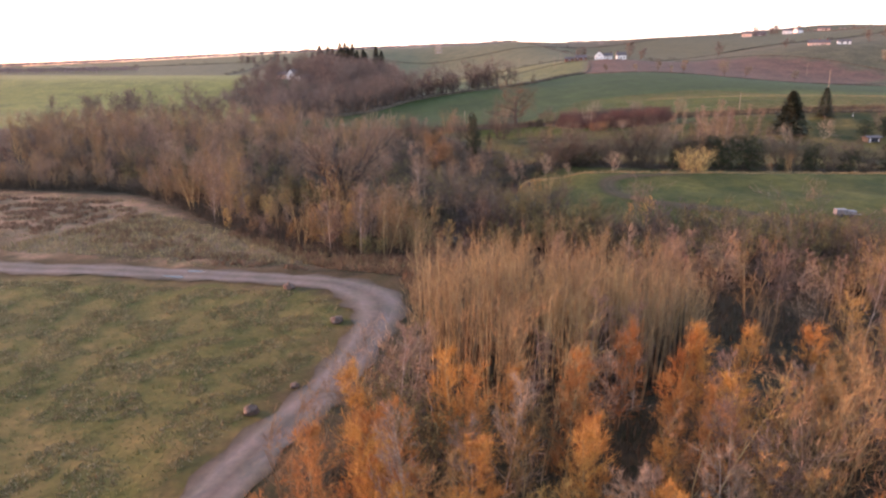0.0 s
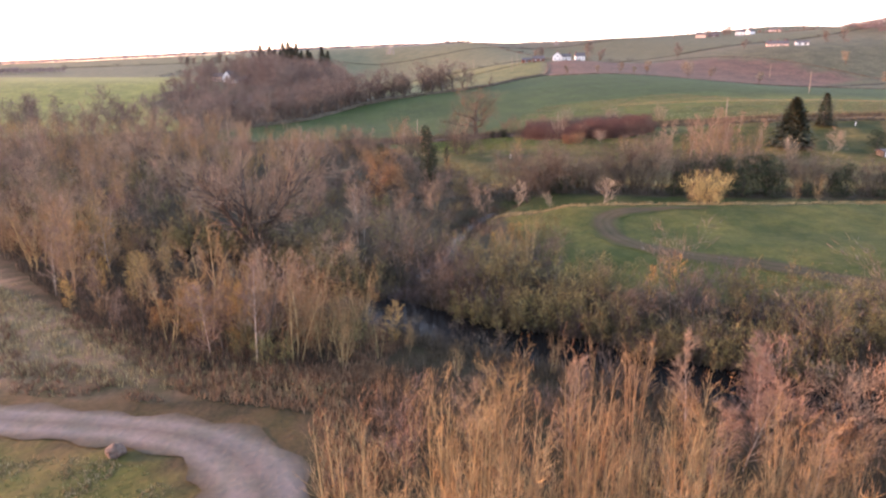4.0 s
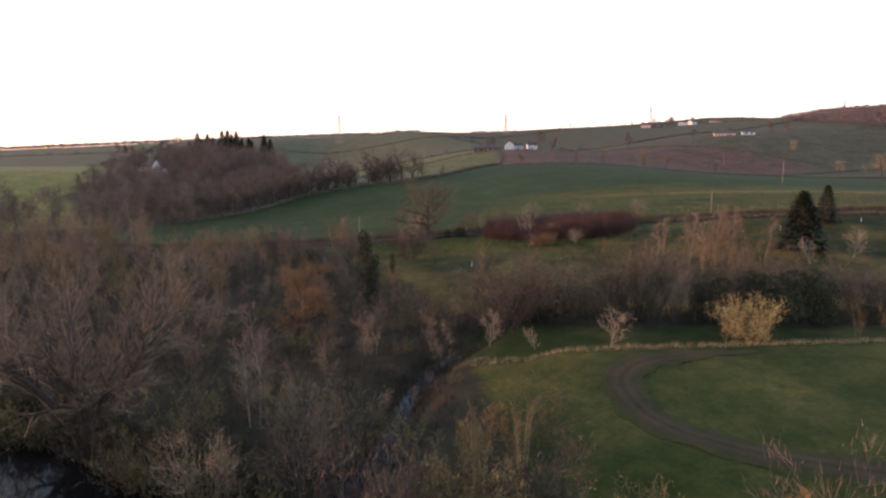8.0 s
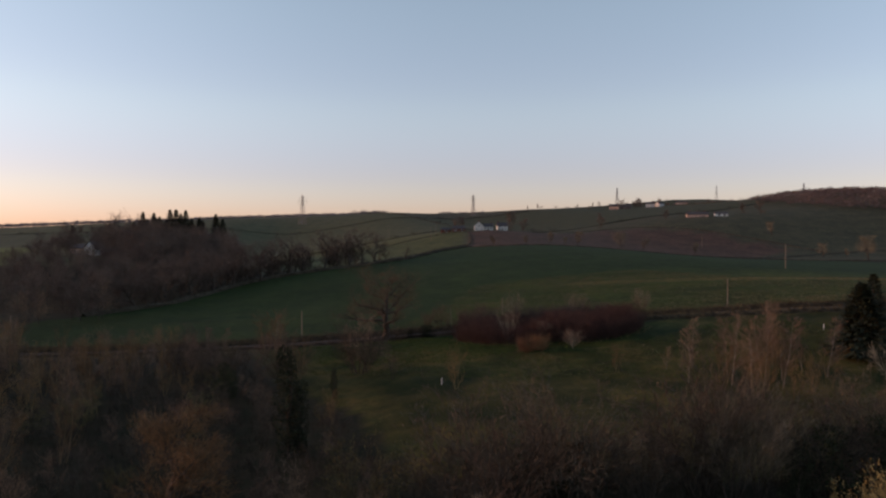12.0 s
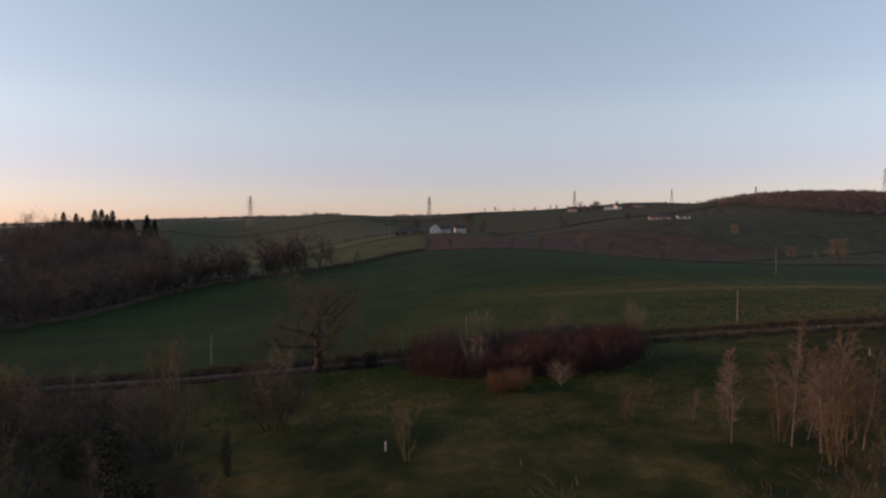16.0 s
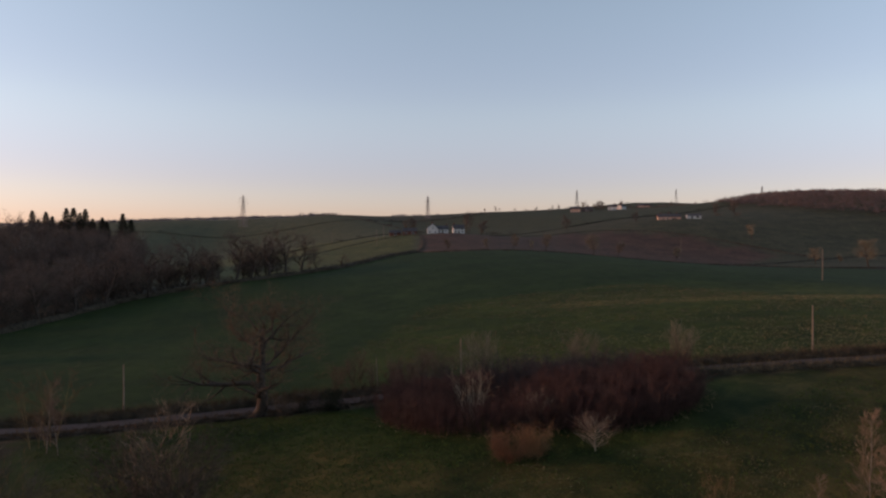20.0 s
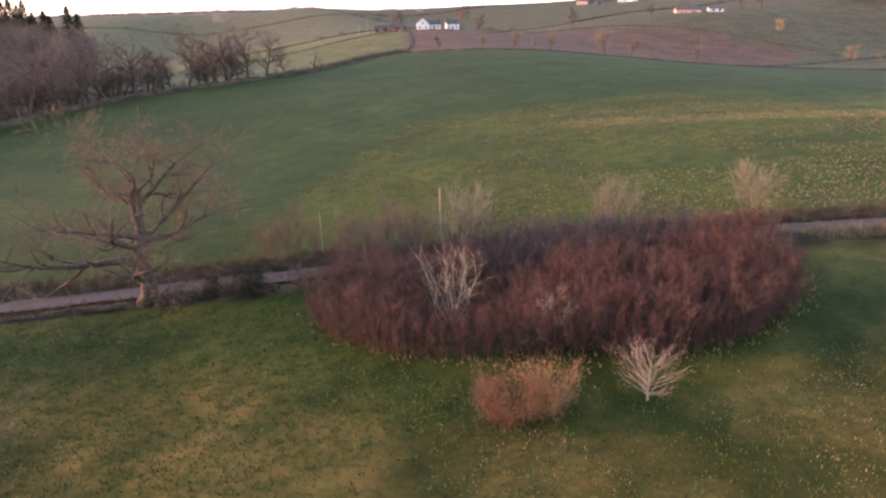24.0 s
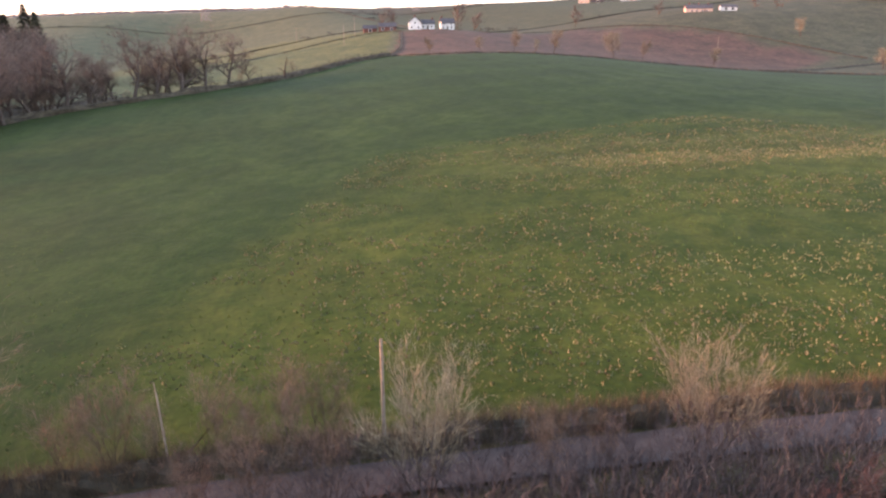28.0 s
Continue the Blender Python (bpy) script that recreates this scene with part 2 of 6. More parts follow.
def base_height(x, y):
    x, y = np.asarray(x, float), np.asarray(y, float)
    hr = 1.5 + 11.5 * S(-40, 170, x)
    b = 3 * S(84, 112, y) * S(2, 32, x) - S(-5, -40, x) * S(100, 60, y)
    z = b + (hr - b) * S(150, 222, y)
    up = np.clip((y - 232) / 205, 0, 1)
    z = z + 10.5 * np.exp(-((x - 100) / 95) ** 2) * (1 - (1 - up) ** 1.25)
    z = z + 3.5 * np.exp(-((x - 8) / 42) ** 2) * S(290, 380, y) + 1.1 * S(112, 129.5, y) * S(134.5, 131, y + 0.03 * (x - 30)) * S(18, 30, x)
    z = z + 10.5 * S(440, 590, y) * S(-20, 150, x) + 20 * S(440, 640, y) * S(160, 350, x)
    z = z + 15.5 * S(310, 480, y) * S(10, -120, x)
    z = z + 40 * S(600, 1500, y) * S(-700, 0, x) + 10 * S(600, 1300, y) - 14 * S(60, 330, x) * S(900, 1400, y)
    # the even skyline of the far ridge
    w = S(900, 1300, y) * S(520, 380, x)
    z = z * (1 - w) + w * (62 + np.where(x < 0, 0.05, 0.022) * x)
    z = z + 12 * S(300, 900, x) * S(620, 1100, y) + 30 * np.exp(-((x - 622) / 185) ** 2 - ((y - 735) / 200) ** 2) + 12 * np.exp(-((x - 610) / 150) ** 2 - ((y - 1090) / 90) ** 2)
    return z


def ground_z(x, y):
    z = base_height(x, y)
    d, _ = away(RIVER, x, y)
    z = z * (1 - 0.9 * S(11, 4, d)) - 3.2 * S(7.5, 3, d)
    d, _ = away(STREAM, x, y)
    z = z - 1.3 * S(5, 1.5, d)
    d, _ = away(ROAD, x, y)
    return z - 0.25 * S(3.2, 2.2, d)


def axis(lo, fine_lo, fine_hi, hi, step, grow=1.09):
    mid = list(np.arange(fine_lo, fine_hi, step))
    out, s, v = [], step, fine_hi
    while v < hi:
        out.append(v)
        s *= grow
        v += s
    out.append(hi)
    low, s, v = [], step, fine_lo
    while v > lo:
        s *= grow
        v -= s
        low.append(v)
    return np.array(low[::-1] + mid + out)


XS = axis(-2600, -95, 150, 2600, 1.7)
YS = axis(-900, -20, 300, 3600, 1.7, 1.045)
GX, GY = np.meshgrid(XS, YS)
GZ = ground_z(GX.ravel(), GY.ravel()).reshape(GX.shape)
GZ = GZ + 0.12 * np.sin(GX * 0.9 + 1.3 * np.sin(GY * 0.7)) * np.sin(GY * 0.8 + np.sin(GX * 0.5)) * (np.abs(GX) < 160)
FREE = np.minimum(np.minimum(away(RIVER, GX.ravel(), GY.ravel())[0] - 4.6, away(TRACK[::3], GX.ravel(), GY.ravel())[0] - 3.6), away(ROAD, GX.ravel(), GY.ravel())[0] - 3.2).reshape(GX.shape)


def sample(grid, x, y):
    i = int(np.clip(np.searchsorted(XS, x) - 1, 0, len(XS) - 2))
    j = int(np.clip(np.searchsorted(YS, y) - 1, 0, len(YS) - 2))
    u, v = (x - XS[i]) / (XS[i + 1] - XS[i]), (y - YS[j]) / (YS[j + 1] - YS[j])
    return float((grid[j, i] * (1 - u) + grid[j, i + 1] * u) * (1 - v) + (grid[j + 1, i] * (1 - u) + grid[j + 1, i + 1] * u) * v)


def hz(x, y):
    return sample(GZ, x, y)


def dry(px, py):
    """Not in the water, nor on the track or the road."""
    return sample(FREE, px, py) > 0


# ---------------------------------------------------------------- meshes
def mesh(name, verts, faces, material, smooth=False):
    me = bpy.data.meshes.new(name)
    me.from_pydata(verts, [], faces)
    me.materials.append(material)
    if smooth:
        me.polygons.foreach_set("use_smooth", [True] * len(me.polygons))
    me.update()
    return me


def part(name, data, parent, label="", at=None):
    ob = new(name, data)
    ob.parent = parent
    if at is not None:
        ob.matrix_local = at
    return tagged(ob, label)


def ribbon(line, widths, lift, name, material, label, category, z=None, kind="structure", tones=None):
    """A strip laid along a line on the ground."""
    v, f = [], []
    n = len(line)
    k = 5 if tones is None else len(tones)
    cols = []
    for i, (x, y) in enumerate(line):
        a, b = line[max(0, i - 1)], line[min(n - 1, i + 1)]
        d = np.array(b) - np.array(a)
        d = d / np.hypot(*d)
        w = widths(i / (n - 1), x, y)
        for j in range(k):
            s = (j / (k - 1) - 0.5) * w
            if tones is not None:
                if j in (0, k - 1):
                    s *= 1 + 0.16 * math.sin(i * 1.7 + j) + 0.12 * math.sin(i * 0.61 + 2 * j)
                cols += [*tones[j], 1.0]
            px, py = x - d[1] * s, y + d[0] * s
            v.append((px, py, (hz(px, py) + lift + 0.05 * math.sin(j * math.pi / (k - 1))) if z is None else z))
    for i in range(n - 1):
        for j in range(k - 1):
            q = i * k + j
            f.append((q, q + k, q + k + 1, q + 1))
    ob = new(name, mesh(name, v, f, material, True))
    if tones is not None:
        ob.data.attributes.new("cover", "FLOAT_COLOR", "POINT").data.foreach_set("color", cols)
    return tagged(ob, label, category, kind=kind)


# ---------------------------------------------------------------- ground sheet
MEADOW = [(-400, 60), (-75, 80), (-41, 77), (-16, 72), (-10, 66), (-9.5, 55), (-16, 30), (-22, -60), (-400, -60)]
FLOOD = [(18, 135), (25, 131.6), (33, 130.6), (49, 129.8), (80, 128.6), (140, 124.6), (210, 117), (210, 80), (110, 82), (60, 90), (34, 96), (24, 99), (19, 104), (17.5, 116)]
STRIP = [(18, 138), (25, 131.6), (33, 130.6), (49, 129.8), (80, 128.6), (140, 124.6), (200, 119), (200, 124), (140, 131), (80, 137), (52, 141), (38, 144), (28, 147), (20, 150)]
LAWN = [(20, 158), (45, 150), (90, 142), (150, 134), (230, 130), (230, 184), (150, 203), (92, 216), (75, 220), (38, 229), (10, 233), (-2, 233), (4, 205), (16, 180)]
CROP = FIELD_W + [(170, 420), (280, 400), (330, 330), (330, 172), (220, 194), (100, 223), (60, 232.5), (20, 239), (-40, 247), (-70, 262), (-64, 300)]
PLOUGH = [(92, 453), (104, 436), (170, 424), (250, 440), (320, 480), (290, 540), (240, 590), (160, 575), (118, 556)]
RUBBLE = [(-200, 170), (-87, 132), (-62, 128), (-48, 114), (-30, 94), (-12, 80), (-26, 80), (-60, 86), (-200, 112)]


def mottle(x, y, size, seed, octaves=4):
    """Soft irregular patches between 0 and 1, the largest about size across."""
    out, amount, total = np.zeros(len(x)), 1.0, 0.0
    for k in range(octaves):
        c, s = math.cos(0.7 * k + seed), math.sin(0.7 * k + seed)
        u, v = (x * c - y * s) / size + 17.3 * k, (x * s + y * c) / size - 9.1 * k
        i, j = np.floor(u), np.floor(v)
        fu, fv = u - i, v - j
        fu, fv = fu * fu * (3 - 2 * fu), fv * fv * (3 - 2 * fv)

        def corner(a, b):
            return np.mod(np.sin((i + a) * 127.1 + (j + b) * 311.7 + seed * 74.7) * 43758.5453, 1)

        out += amount * ((corner(0, 0) * (1 - fu) + corner(1, 0) * fu) * (1 - fv) + (corner(0, 1) * (1 - fu) + corner(1, 1) * fu) * fv)
        total += amount
        amount *= 0.6
        size *= 0.48
    return S(0.25, 0.75, out / total)


def patchwork(x, y):
    """Far fields, each of its own green or brown, greyed in colour to suggest haze."""
    a = np.floor((x * 0.9 + y * 0.25 + 40 * np.sin(y * 0.004)) / 340)
    b = np.floor((y - x * 0.2 + 30 * np.sin(x * 0.006)) / 320)
    k = np.mod(np.sin(a * 12.98 + b * 78.23) * 43758.5, 1)
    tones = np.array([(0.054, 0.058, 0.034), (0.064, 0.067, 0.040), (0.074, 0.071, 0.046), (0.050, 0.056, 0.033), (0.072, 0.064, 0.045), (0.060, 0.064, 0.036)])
    return tones[(k * 6).astype(int) % 6]


def cover(x, y):
    # scrub ground, its brown darkened to include the shade under trees
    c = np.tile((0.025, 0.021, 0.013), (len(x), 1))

    def lay(mask, col):
        c[mask] = col

    far = (y > 420) | (x > 330) | (x < -260)
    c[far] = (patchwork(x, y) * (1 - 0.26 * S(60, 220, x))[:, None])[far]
    wave, broad = mottle(x, y, 6, 3), mottle(x, y, 34, 5)
    green, tan = np.array((0.038, 0.044, 0.012)), np.array((0.094, 0.071, 0.029))
    meadow = inside(MEADOW, x, y)
    c[meadow] = (green + (tan - green) * np.clip(0.1 + 0.55 * wave + 0.3 * broad, 0, 1)[:, None])[meadow]
    rubble = inside(RUBBLE, x, y)
    c[rubble] = (np.array((0.060, 0.042, 0.026)) + np.array((0.065, 0.043, 0.034)) * wave[:, None])[rubble]
    flood = inside(FLOOD, x, y)
    c[flood] = (np.array((0.017, 0.029, 0.006)) + np.array((0.020, 0.014, 0.005)) * wave[:, None] + np.array((0.018, 0.012, 0.004)) * broad[:, None])[flood]
    strip = inside(STRIP, x, y)
    c[strip] = (np.array((0.013, 0.024, 0.005)) + np.array((0.040, 0.026, 0.014)) * np.clip(broad * wave * 1.6 - 0.3, 0, 1)[:, None])[strip]
    lawn = inside(LAWN, x, y)
    c[lawn] = (np.array((0.014, 0.021, 0.004)) + np.array((0.036, 0.022, 0.008)) * wave[:, None] + np.array((0.038, 0.022, 0.008)) * (broad * wave)[:, None])[lawn]
    # the grass grows greenest beside the lane and round the red thicket
    ring = S(1.5, 1.05, ((x - 56) / 22) ** 2 + ((y - 216.5) / 11.5) ** 2 + 0.3 * (wave - 0.5))
    lush = np.maximum(ring, S(213, 225, y + 5 * (wave - 0.5)) * S(44, 38, x))[:, None] * (0.85 - 0.25 * broad[:, None])
    c[lawn] = (c * (1 - lush) + np.array((0.013, 0.029, 0.005)) * lush * (0.7 + 0.6 * wave[:, None]))[lawn]
    crop = inside(CROP, x, y)
    c[crop] = (np.array((0.0115, 0.029, 0.0056)) + np.array((0.005, 0.006, 0.002)) * broad[:, None])[crop]
    # the pale, thinly grown part of the crop field and the worn sweep across it
    side = np.interp(y, (236, 254, 258, 268, 272, 285, 296), (29, 35, 38.6, 42.5, 47.6, 53, 60))
    top = 297 - 0.3 * np.clip(x - 118, 0, 200)
    pale = S(-5, 6, x - side + 3 * (wave - 0.5)) * S(4, -8, y - top) * (0.55 + 0.6 * mottle(x * 0.28, y + 0.31 * x, 8, 11))
    c[crop] += (np.array((0.017, 0.013, 0.002)) * pale[:, None])[crop]
    sweep = y - (279 - 0.31 * (x - 81))
    band = (np.exp(-(sweep / 3.5) ** 2) + 0.5 * np.exp(-((sweep - 9) / 3) ** 2)) * S(66, 90, x)
    c[crop] += (np.array((0.040, 0.029, 0.013)) * band[:, None])[crop]
    lay(inside(PLOUGH, x, y), (0.080, 0.045, 0.037))
    # paler pasture between the tree line and the farmhouse
    lay(inside([(-14, 378), (12, 393), (36, 403), (60, 420), (90, 454), (114, 556), (60, 700), (-20, 700), (-40, 560), (10, 400)], x, y), (0.070, 0.073, 0.030))
    left = inside([(-420, 230), (-160, 250), (-75, 300), (-120, 380), (-135, 470), (-170, 640), (-420, 640)], x, y)
    lay(left, (0.085, 0.098, 0.030))
    d, _ = away(TRACK, x, y)
    verge = (d < 4.5 + 1.5 * np.sin(x * 0.7 + y * 0.5))
    c[verge] = c[verge] * 0.5 + np.array((0.043, 0.030, 0.015)) * 0.6
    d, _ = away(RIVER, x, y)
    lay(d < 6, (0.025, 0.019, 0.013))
    d, _ = away(ROAD, x, y)
    lay(d < 4, (0.050, 0.043, 0.025))
    return c


def build_ground():
    x, y, z = GX.ravel(), GY.ravel(), GZ.ravel()
    nx, ny = len(XS), len(YS)
    i = np.arange(nx - 1)[None, :] + nx * np.arange(ny - 1)[:, None]
    f = np.stack([i, i + 1, i + nx + 1, i + nx], -1).reshape(-1, 4)
    me = mesh("ground", np.stack([x, y, z], -1).tolist(), f.tolist(), M_GROUND, True)
    col = me.attributes.new("cover", "FLOAT_COLOR", "POINT")
    rgba = np.ones((len(x), 4))
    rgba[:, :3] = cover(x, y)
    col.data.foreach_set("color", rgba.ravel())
    tagged(new("ground", me), "valley floor and rising farmland of grass, crop and ploughed soil", "ground", kind="structure")


build_ground()
ribbon(TRACK, lambda u, x, y: 4.3 + 2.6 * math.exp(-((x + 6) ** 2 + (y - 69) ** 2) / 40), 0.07, "track", M_TRACK, "pale gravel farm track bending round the meadow", "track",
       tones=((0.044, 0.036, 0.025), (0.070, 0.060, 0.053), (0.100, 0.089, 0.084), (0.088, 0.078, 0.073), (0.070, 0.060, 0.054), (0.086, 0.076, 0.071), (0.100, 0.089, 0.084), (0.070, 0.061, 0.054), (0.044, 0.036, 0.025)))
ribbon(ROAD, lambda u, x, y: 2.5, 0.3, "road", M_ROAD, "narrow grey country lane between hedges", "road")
ribbon(RIVER, lambda u, x, y: 10, 0, "water", M_WATER, "dark still river between wooded banks", "water", z=-1.75)
ribbon(STREAM[2:-2], lambda u, x, y: 1.9, 0.05, "stream_water", M_WATER, "narrow stream running down to the river", "water")
MUD = curve([(58, 95.5), (51.2, 98.9), (44.7, 102.8), (38, 105.6), (33.4, 108.4), (30.6, 112), (29.6, 117.5), (30.6, 122.6), (34.2, 126), (39.5, 127.4), (48, 127.6)], 1.2)
ribbon(MUD, lambda u, x, y: 4.2 * (1 - 0.75 * S(0.75, 1.0, u)), 0.05, "mud_track", M_TRACK, "worn muddy path curving across the grass", "path",
       tones=((0.028, 0.036, 0.009), (0.031, 0.033, 0.011), (0.036, 0.028, 0.015), (0.046, 0.036, 0.021), (0.030, 0.026, 0.012), (0.044, 0.034, 0.020), (0.036, 0.028, 0.015), (0.031, 0.033, 0.011), (0.028, 0.036, 0.009)))

# ---------------------------------------------------------------- trees
def tube(v, f, pts, radii, sides):
    base = len(v)
    n = len(pts)
    for i, p in enumerate(pts):
        d = (pts[min(n - 1, i + 1)] - pts[max(0, i - 1)]).normalized()
        a = d.orthogonal().normalized()
        b = d.cross(a)
        for k in range(sides):
            w = 2 * math.pi * k / sides
            v.append(p + (a * math.cos(w) + b * math.sin(w)) * radii[i])
    for i in range(n - 1):
        for k in range(sides):
            q, r = base + i * sides + k, base + i * sides + (k + 1) % sides
            f.append((q, r, r + sides, q + sides))


def tilt(rng, d, angle):
    """d, turned by an angle (degrees) to a random side."""
    side = Vector((rng.gauss(0, 1), rng.gauss(0, 1), rng.gauss(0, 1))).cross(d)
    side.normalize()
    return (d * math.cos(radians(angle)) + side * math.sin(radians(angle))).normalized()


def leaf(v, f, p, d, s, rng):
    a = d.orthogonal().normalized()
    a = (a * math.cos(6.28 * rng.random()) + d.cross(a) * math.sin(6.28 * rng.random())).normalized()
    k = len(v)
    v += [p, p + d * s * 0.5 + a * s * 0.3, p + d * s, p + d * s * 0.5 - a * s * 0.3]
    f.append((k, k + 1, k + 2, k + 3))


def grow(seed, height, stems=1, lean=6, r=0.16, kids=(10, 6), angle=(48, 42), ratio=(0.42, 0.5), bare=0.25, up=0.25,
         twigs=7, twig_len=0.9, twig_w=0.035, leaves=0, leaf_size=0.22, cone=0.0, spread=0.0, wander=0.16, twig_angle=30, sides=5, thin=0.55, haze=0, fluff=0.35, haze_len=0.7, haze_w=0.026, segs=(5, 3, 2, 2), rounded=0.0, lift=None, rise=0.0):
    """Meshes' data of a leafless tree: limbs as tapered tubes, and a crown of fine twigs (with leaves or catkins if asked)."""
    rng, dice = random.Random(seed), random.Random(seed + 1000)
    v, f, tv, tf, tips = [], [], [], [], []

    def twigs_on(pts, count):
        for _ in range(count):
            u = dice.random() ** 0.7 * (len(pts) - 1.001)
            i = int(u)
            p = pts[i].lerp(pts[i + 1], u - i)
            d = (pts[i + 1] - pts[i]).normalized()
            d = tilt(dice, d, dice.uniform(0.3, 1.5) * twig_angle)
            d = (d + Vector((0, 0, up * 0.8 if lift is None else lift))).normalized()
            ln = twig_len * dice.uniform(0.5, 1.3)
            w = d.cross(Vector((dice.gauss(0, 1), dice.gauss(0, 1), dice.gauss(0, 1)))).normalized() * twig_w
            k = len(tv)
            tv.extend([p - w, p + w, p + d * ln])
            tf.append((k, k + 1, k + 2))
            for _ in range(leaves):
                q = p + d * ln * dice.uniform(0.15, 1)
                leaf(tv, tf, q, tilt(dice, d, 60), leaf_size * dice.uniform(0.6, 1.3), dice)

    def limb(p, d, length, rad, level):
        n = segs[level]
        pts, rads = [p.copy()], [rad]
        for i in range(n):
            d = (d + Vector((rng.gauss(0, wander), rng.gauss(0, wander), rng.gauss(0, wander) + (up * 0.25 if level else rise)))).normalized()
            p = p + d * length / n
            pts.append(p.copy())
            rads.append(max(0.006, rad * (1 - 0.88 * (i + 1) / n)))
        if level == len(kids):
            tips.extend(pts[1:])
        if level == len(kids) and level > 0:
            w = d.cross(Vector((rng.gauss(0, 1), rng.gauss(0, 1), rng.gauss(0, 1)))).normalized() * max(rads[0], twig_w * 0.9)
            k = len(tv)
            tv.extend([pts[0] - w, pts[0] + w, pts[-1] + w * 0.3, pts[-1] - w * 0.3])
            tf.append((k, k + 1, k + 2, k + 3))
        else:
            tube(v, f, pts, rads, max(3, sides - level))
        if level < len(kids):
            for k in range(kids[level]):
                lo = bare if level == 0 else 0.2
                u = lo + (1 - lo) * (k + rng.random()) / kids[level]
                s = min(u * n, n - 0.001)
                i = int(s)
                q = pts[i].lerp(pts[i + 1], s - i)
                dd = (pts[i + 1] - pts[i]).normalized()
                size = length * ratio[level] * (1 - cone * (u - lo) if level == 0 else 1) * rng.uniform(0.7, 1.15)
                if level == 0 and rounded:
                    size *= 1 - rounded + rounded * math.sqrt(max(0.06, 1 - (1.6 * (u - lo) / (1 - lo) - 0.6) ** 2))
                limb(q, tilt(rng, dd, angle[level] * rng.uniform(0.75, 1.25)), size, rads[i] * (thin[level] if isinstance(thin, tuple) else thin), level + 1)
        if level == len(kids) or level == len(kids) - 1:
            twigs_on(pts, twigs if level == len(kids) else max(2, twigs // 2))

    for s in range(stems):
        w = 6.28 * (s + rng.random()) / max(1, stems)
        off = spread * rng.random() ** 0.5
        d = tilt(rng, Vector((0, 0, 1)), lean * rng.random())
        if stems > 1:
            d = Vector((math.cos(w) * math.sin(radians(lean)) * off / max(spread, 0.01), math.sin(w) * math.sin(radians(lean)) * off / max(spread, 0.01), 1)).normalized()
        limb(Vector((math.cos(w) * off, math.sin(w) * off, -0.25)), d, height * rng.uniform(0.78, 1.0), r * rng.uniform(0.7, 1.1), 0)
    # the outermost spray of fine twigs that fills the crown between the limbs
    for _ in range(haze):
        q = rng.choice(tips)
        p = q + Vector((rng.gauss(0, fluff), rng.gauss(0, fluff), rng.gauss(0, fluff)))
        d = tilt(rng, Vector((q.x, q.y, 0.35 * height + abs(up) * height)).normalized(), rng.uniform(0, 60))
        w = d.cross(Vector((rng.gauss(0, 1), rng.gauss(0, 1), rng.gauss(0, 1)))).normalized() * haze_w * rng.uniform(0.6, 1.3)
        k = len(tv)
        tv.extend([p - w, p + w, p + d * haze_len * rng.uniform(0.6, 1.3)])
        tf.append((k, k + 1, k + 2))
    return (v, f), (tv, tf)


def tree(name, label, category, bark, crown, group="", split=False, **kw):
    """A prototype: an Empty with its trunk and crown, not yet placed."""
    (v, f), (tv, tf) = grow(**kw)
    root = new(name)
    tagged(root, label, category, group)
    if split:
        # each limb that one could saw off is a piece of its own under the trunk
        pieces, used = [], -1
        for q in f:
            if min(q) > used:
                pieces.append([])
            pieces[-1].append(q)
            used = max(used, *q)
        trunk = None
        for faces in pieces:
            lo, hi = min(min(q) for q in faces), max(max(q) for q in faces)
            me = mesh(name + "_limb", v[lo:hi + 1], [tuple(i - lo for i in q) for q in faces], bark, True)
            if trunk is None:
                trunk = part("trunk", me, root)
            else:
                part("limb", me, trunk)
    else:
        part("trunk", mesh(name + "_trunk", v, f, bark, True), root)
    part("crown", mesh(name + "_crown", tv, tf, crown), root)
    return root


class Kind:
    """A kind of tree with several forms; the first places use the forms themselves, later ones copies."""

    def __init__(self, *forms):
        self.free, self.forms = list(forms), forms
        self.parts = {ob.name: list(ob.children) for ob in forms}

    def put(self, x, y, size=1.0, turn=None, form=None, sink=0.0):
        rng = random.Random(round(x * 91 + y * 37, 2))
        ob = self.forms[form if form is not None else rng.randrange(len(self.forms))]
        m = Matrix.LocRotScale((x, y, hz(x, y) - sink), Euler((0, 0, turn if turn is not None else rng.uniform(0, 6.28))), (size, size, size * rng.uniform(0.92, 1.1)))
        if ob in self.free:
            self.free.remove(ob)
            ob.matrix_basis = m
            return ob
        twin = new(ob.name.split(".")[0])
        tagged(twin, ob["label"], ob["category"], ob.get("group", ""))
        twin.matrix_basis = m
        for o in self.parts[ob.name]:
            part(o.name.split(".")[0], o.data, twin)
        return twin

    def done(self):
        for ob in self.free:
            for o in (*ob.children, ob):
                bpy.data.objects.remove(o)


def forms(n, *args, seed=1, **kw):
    return Kind(*[tree(*args, seed=seed + i, **kw) for i in range(n)])


def within(poly, x, y):
    hit = False
    for (ax, ay), (bx, by) in zip(poly, poly[1:] + poly[:1]):
        if (ay > y) != (by > y) and x < (bx - ax) * (y - ay) / (by - ay) + ax:
            hit = not hit
    return hit


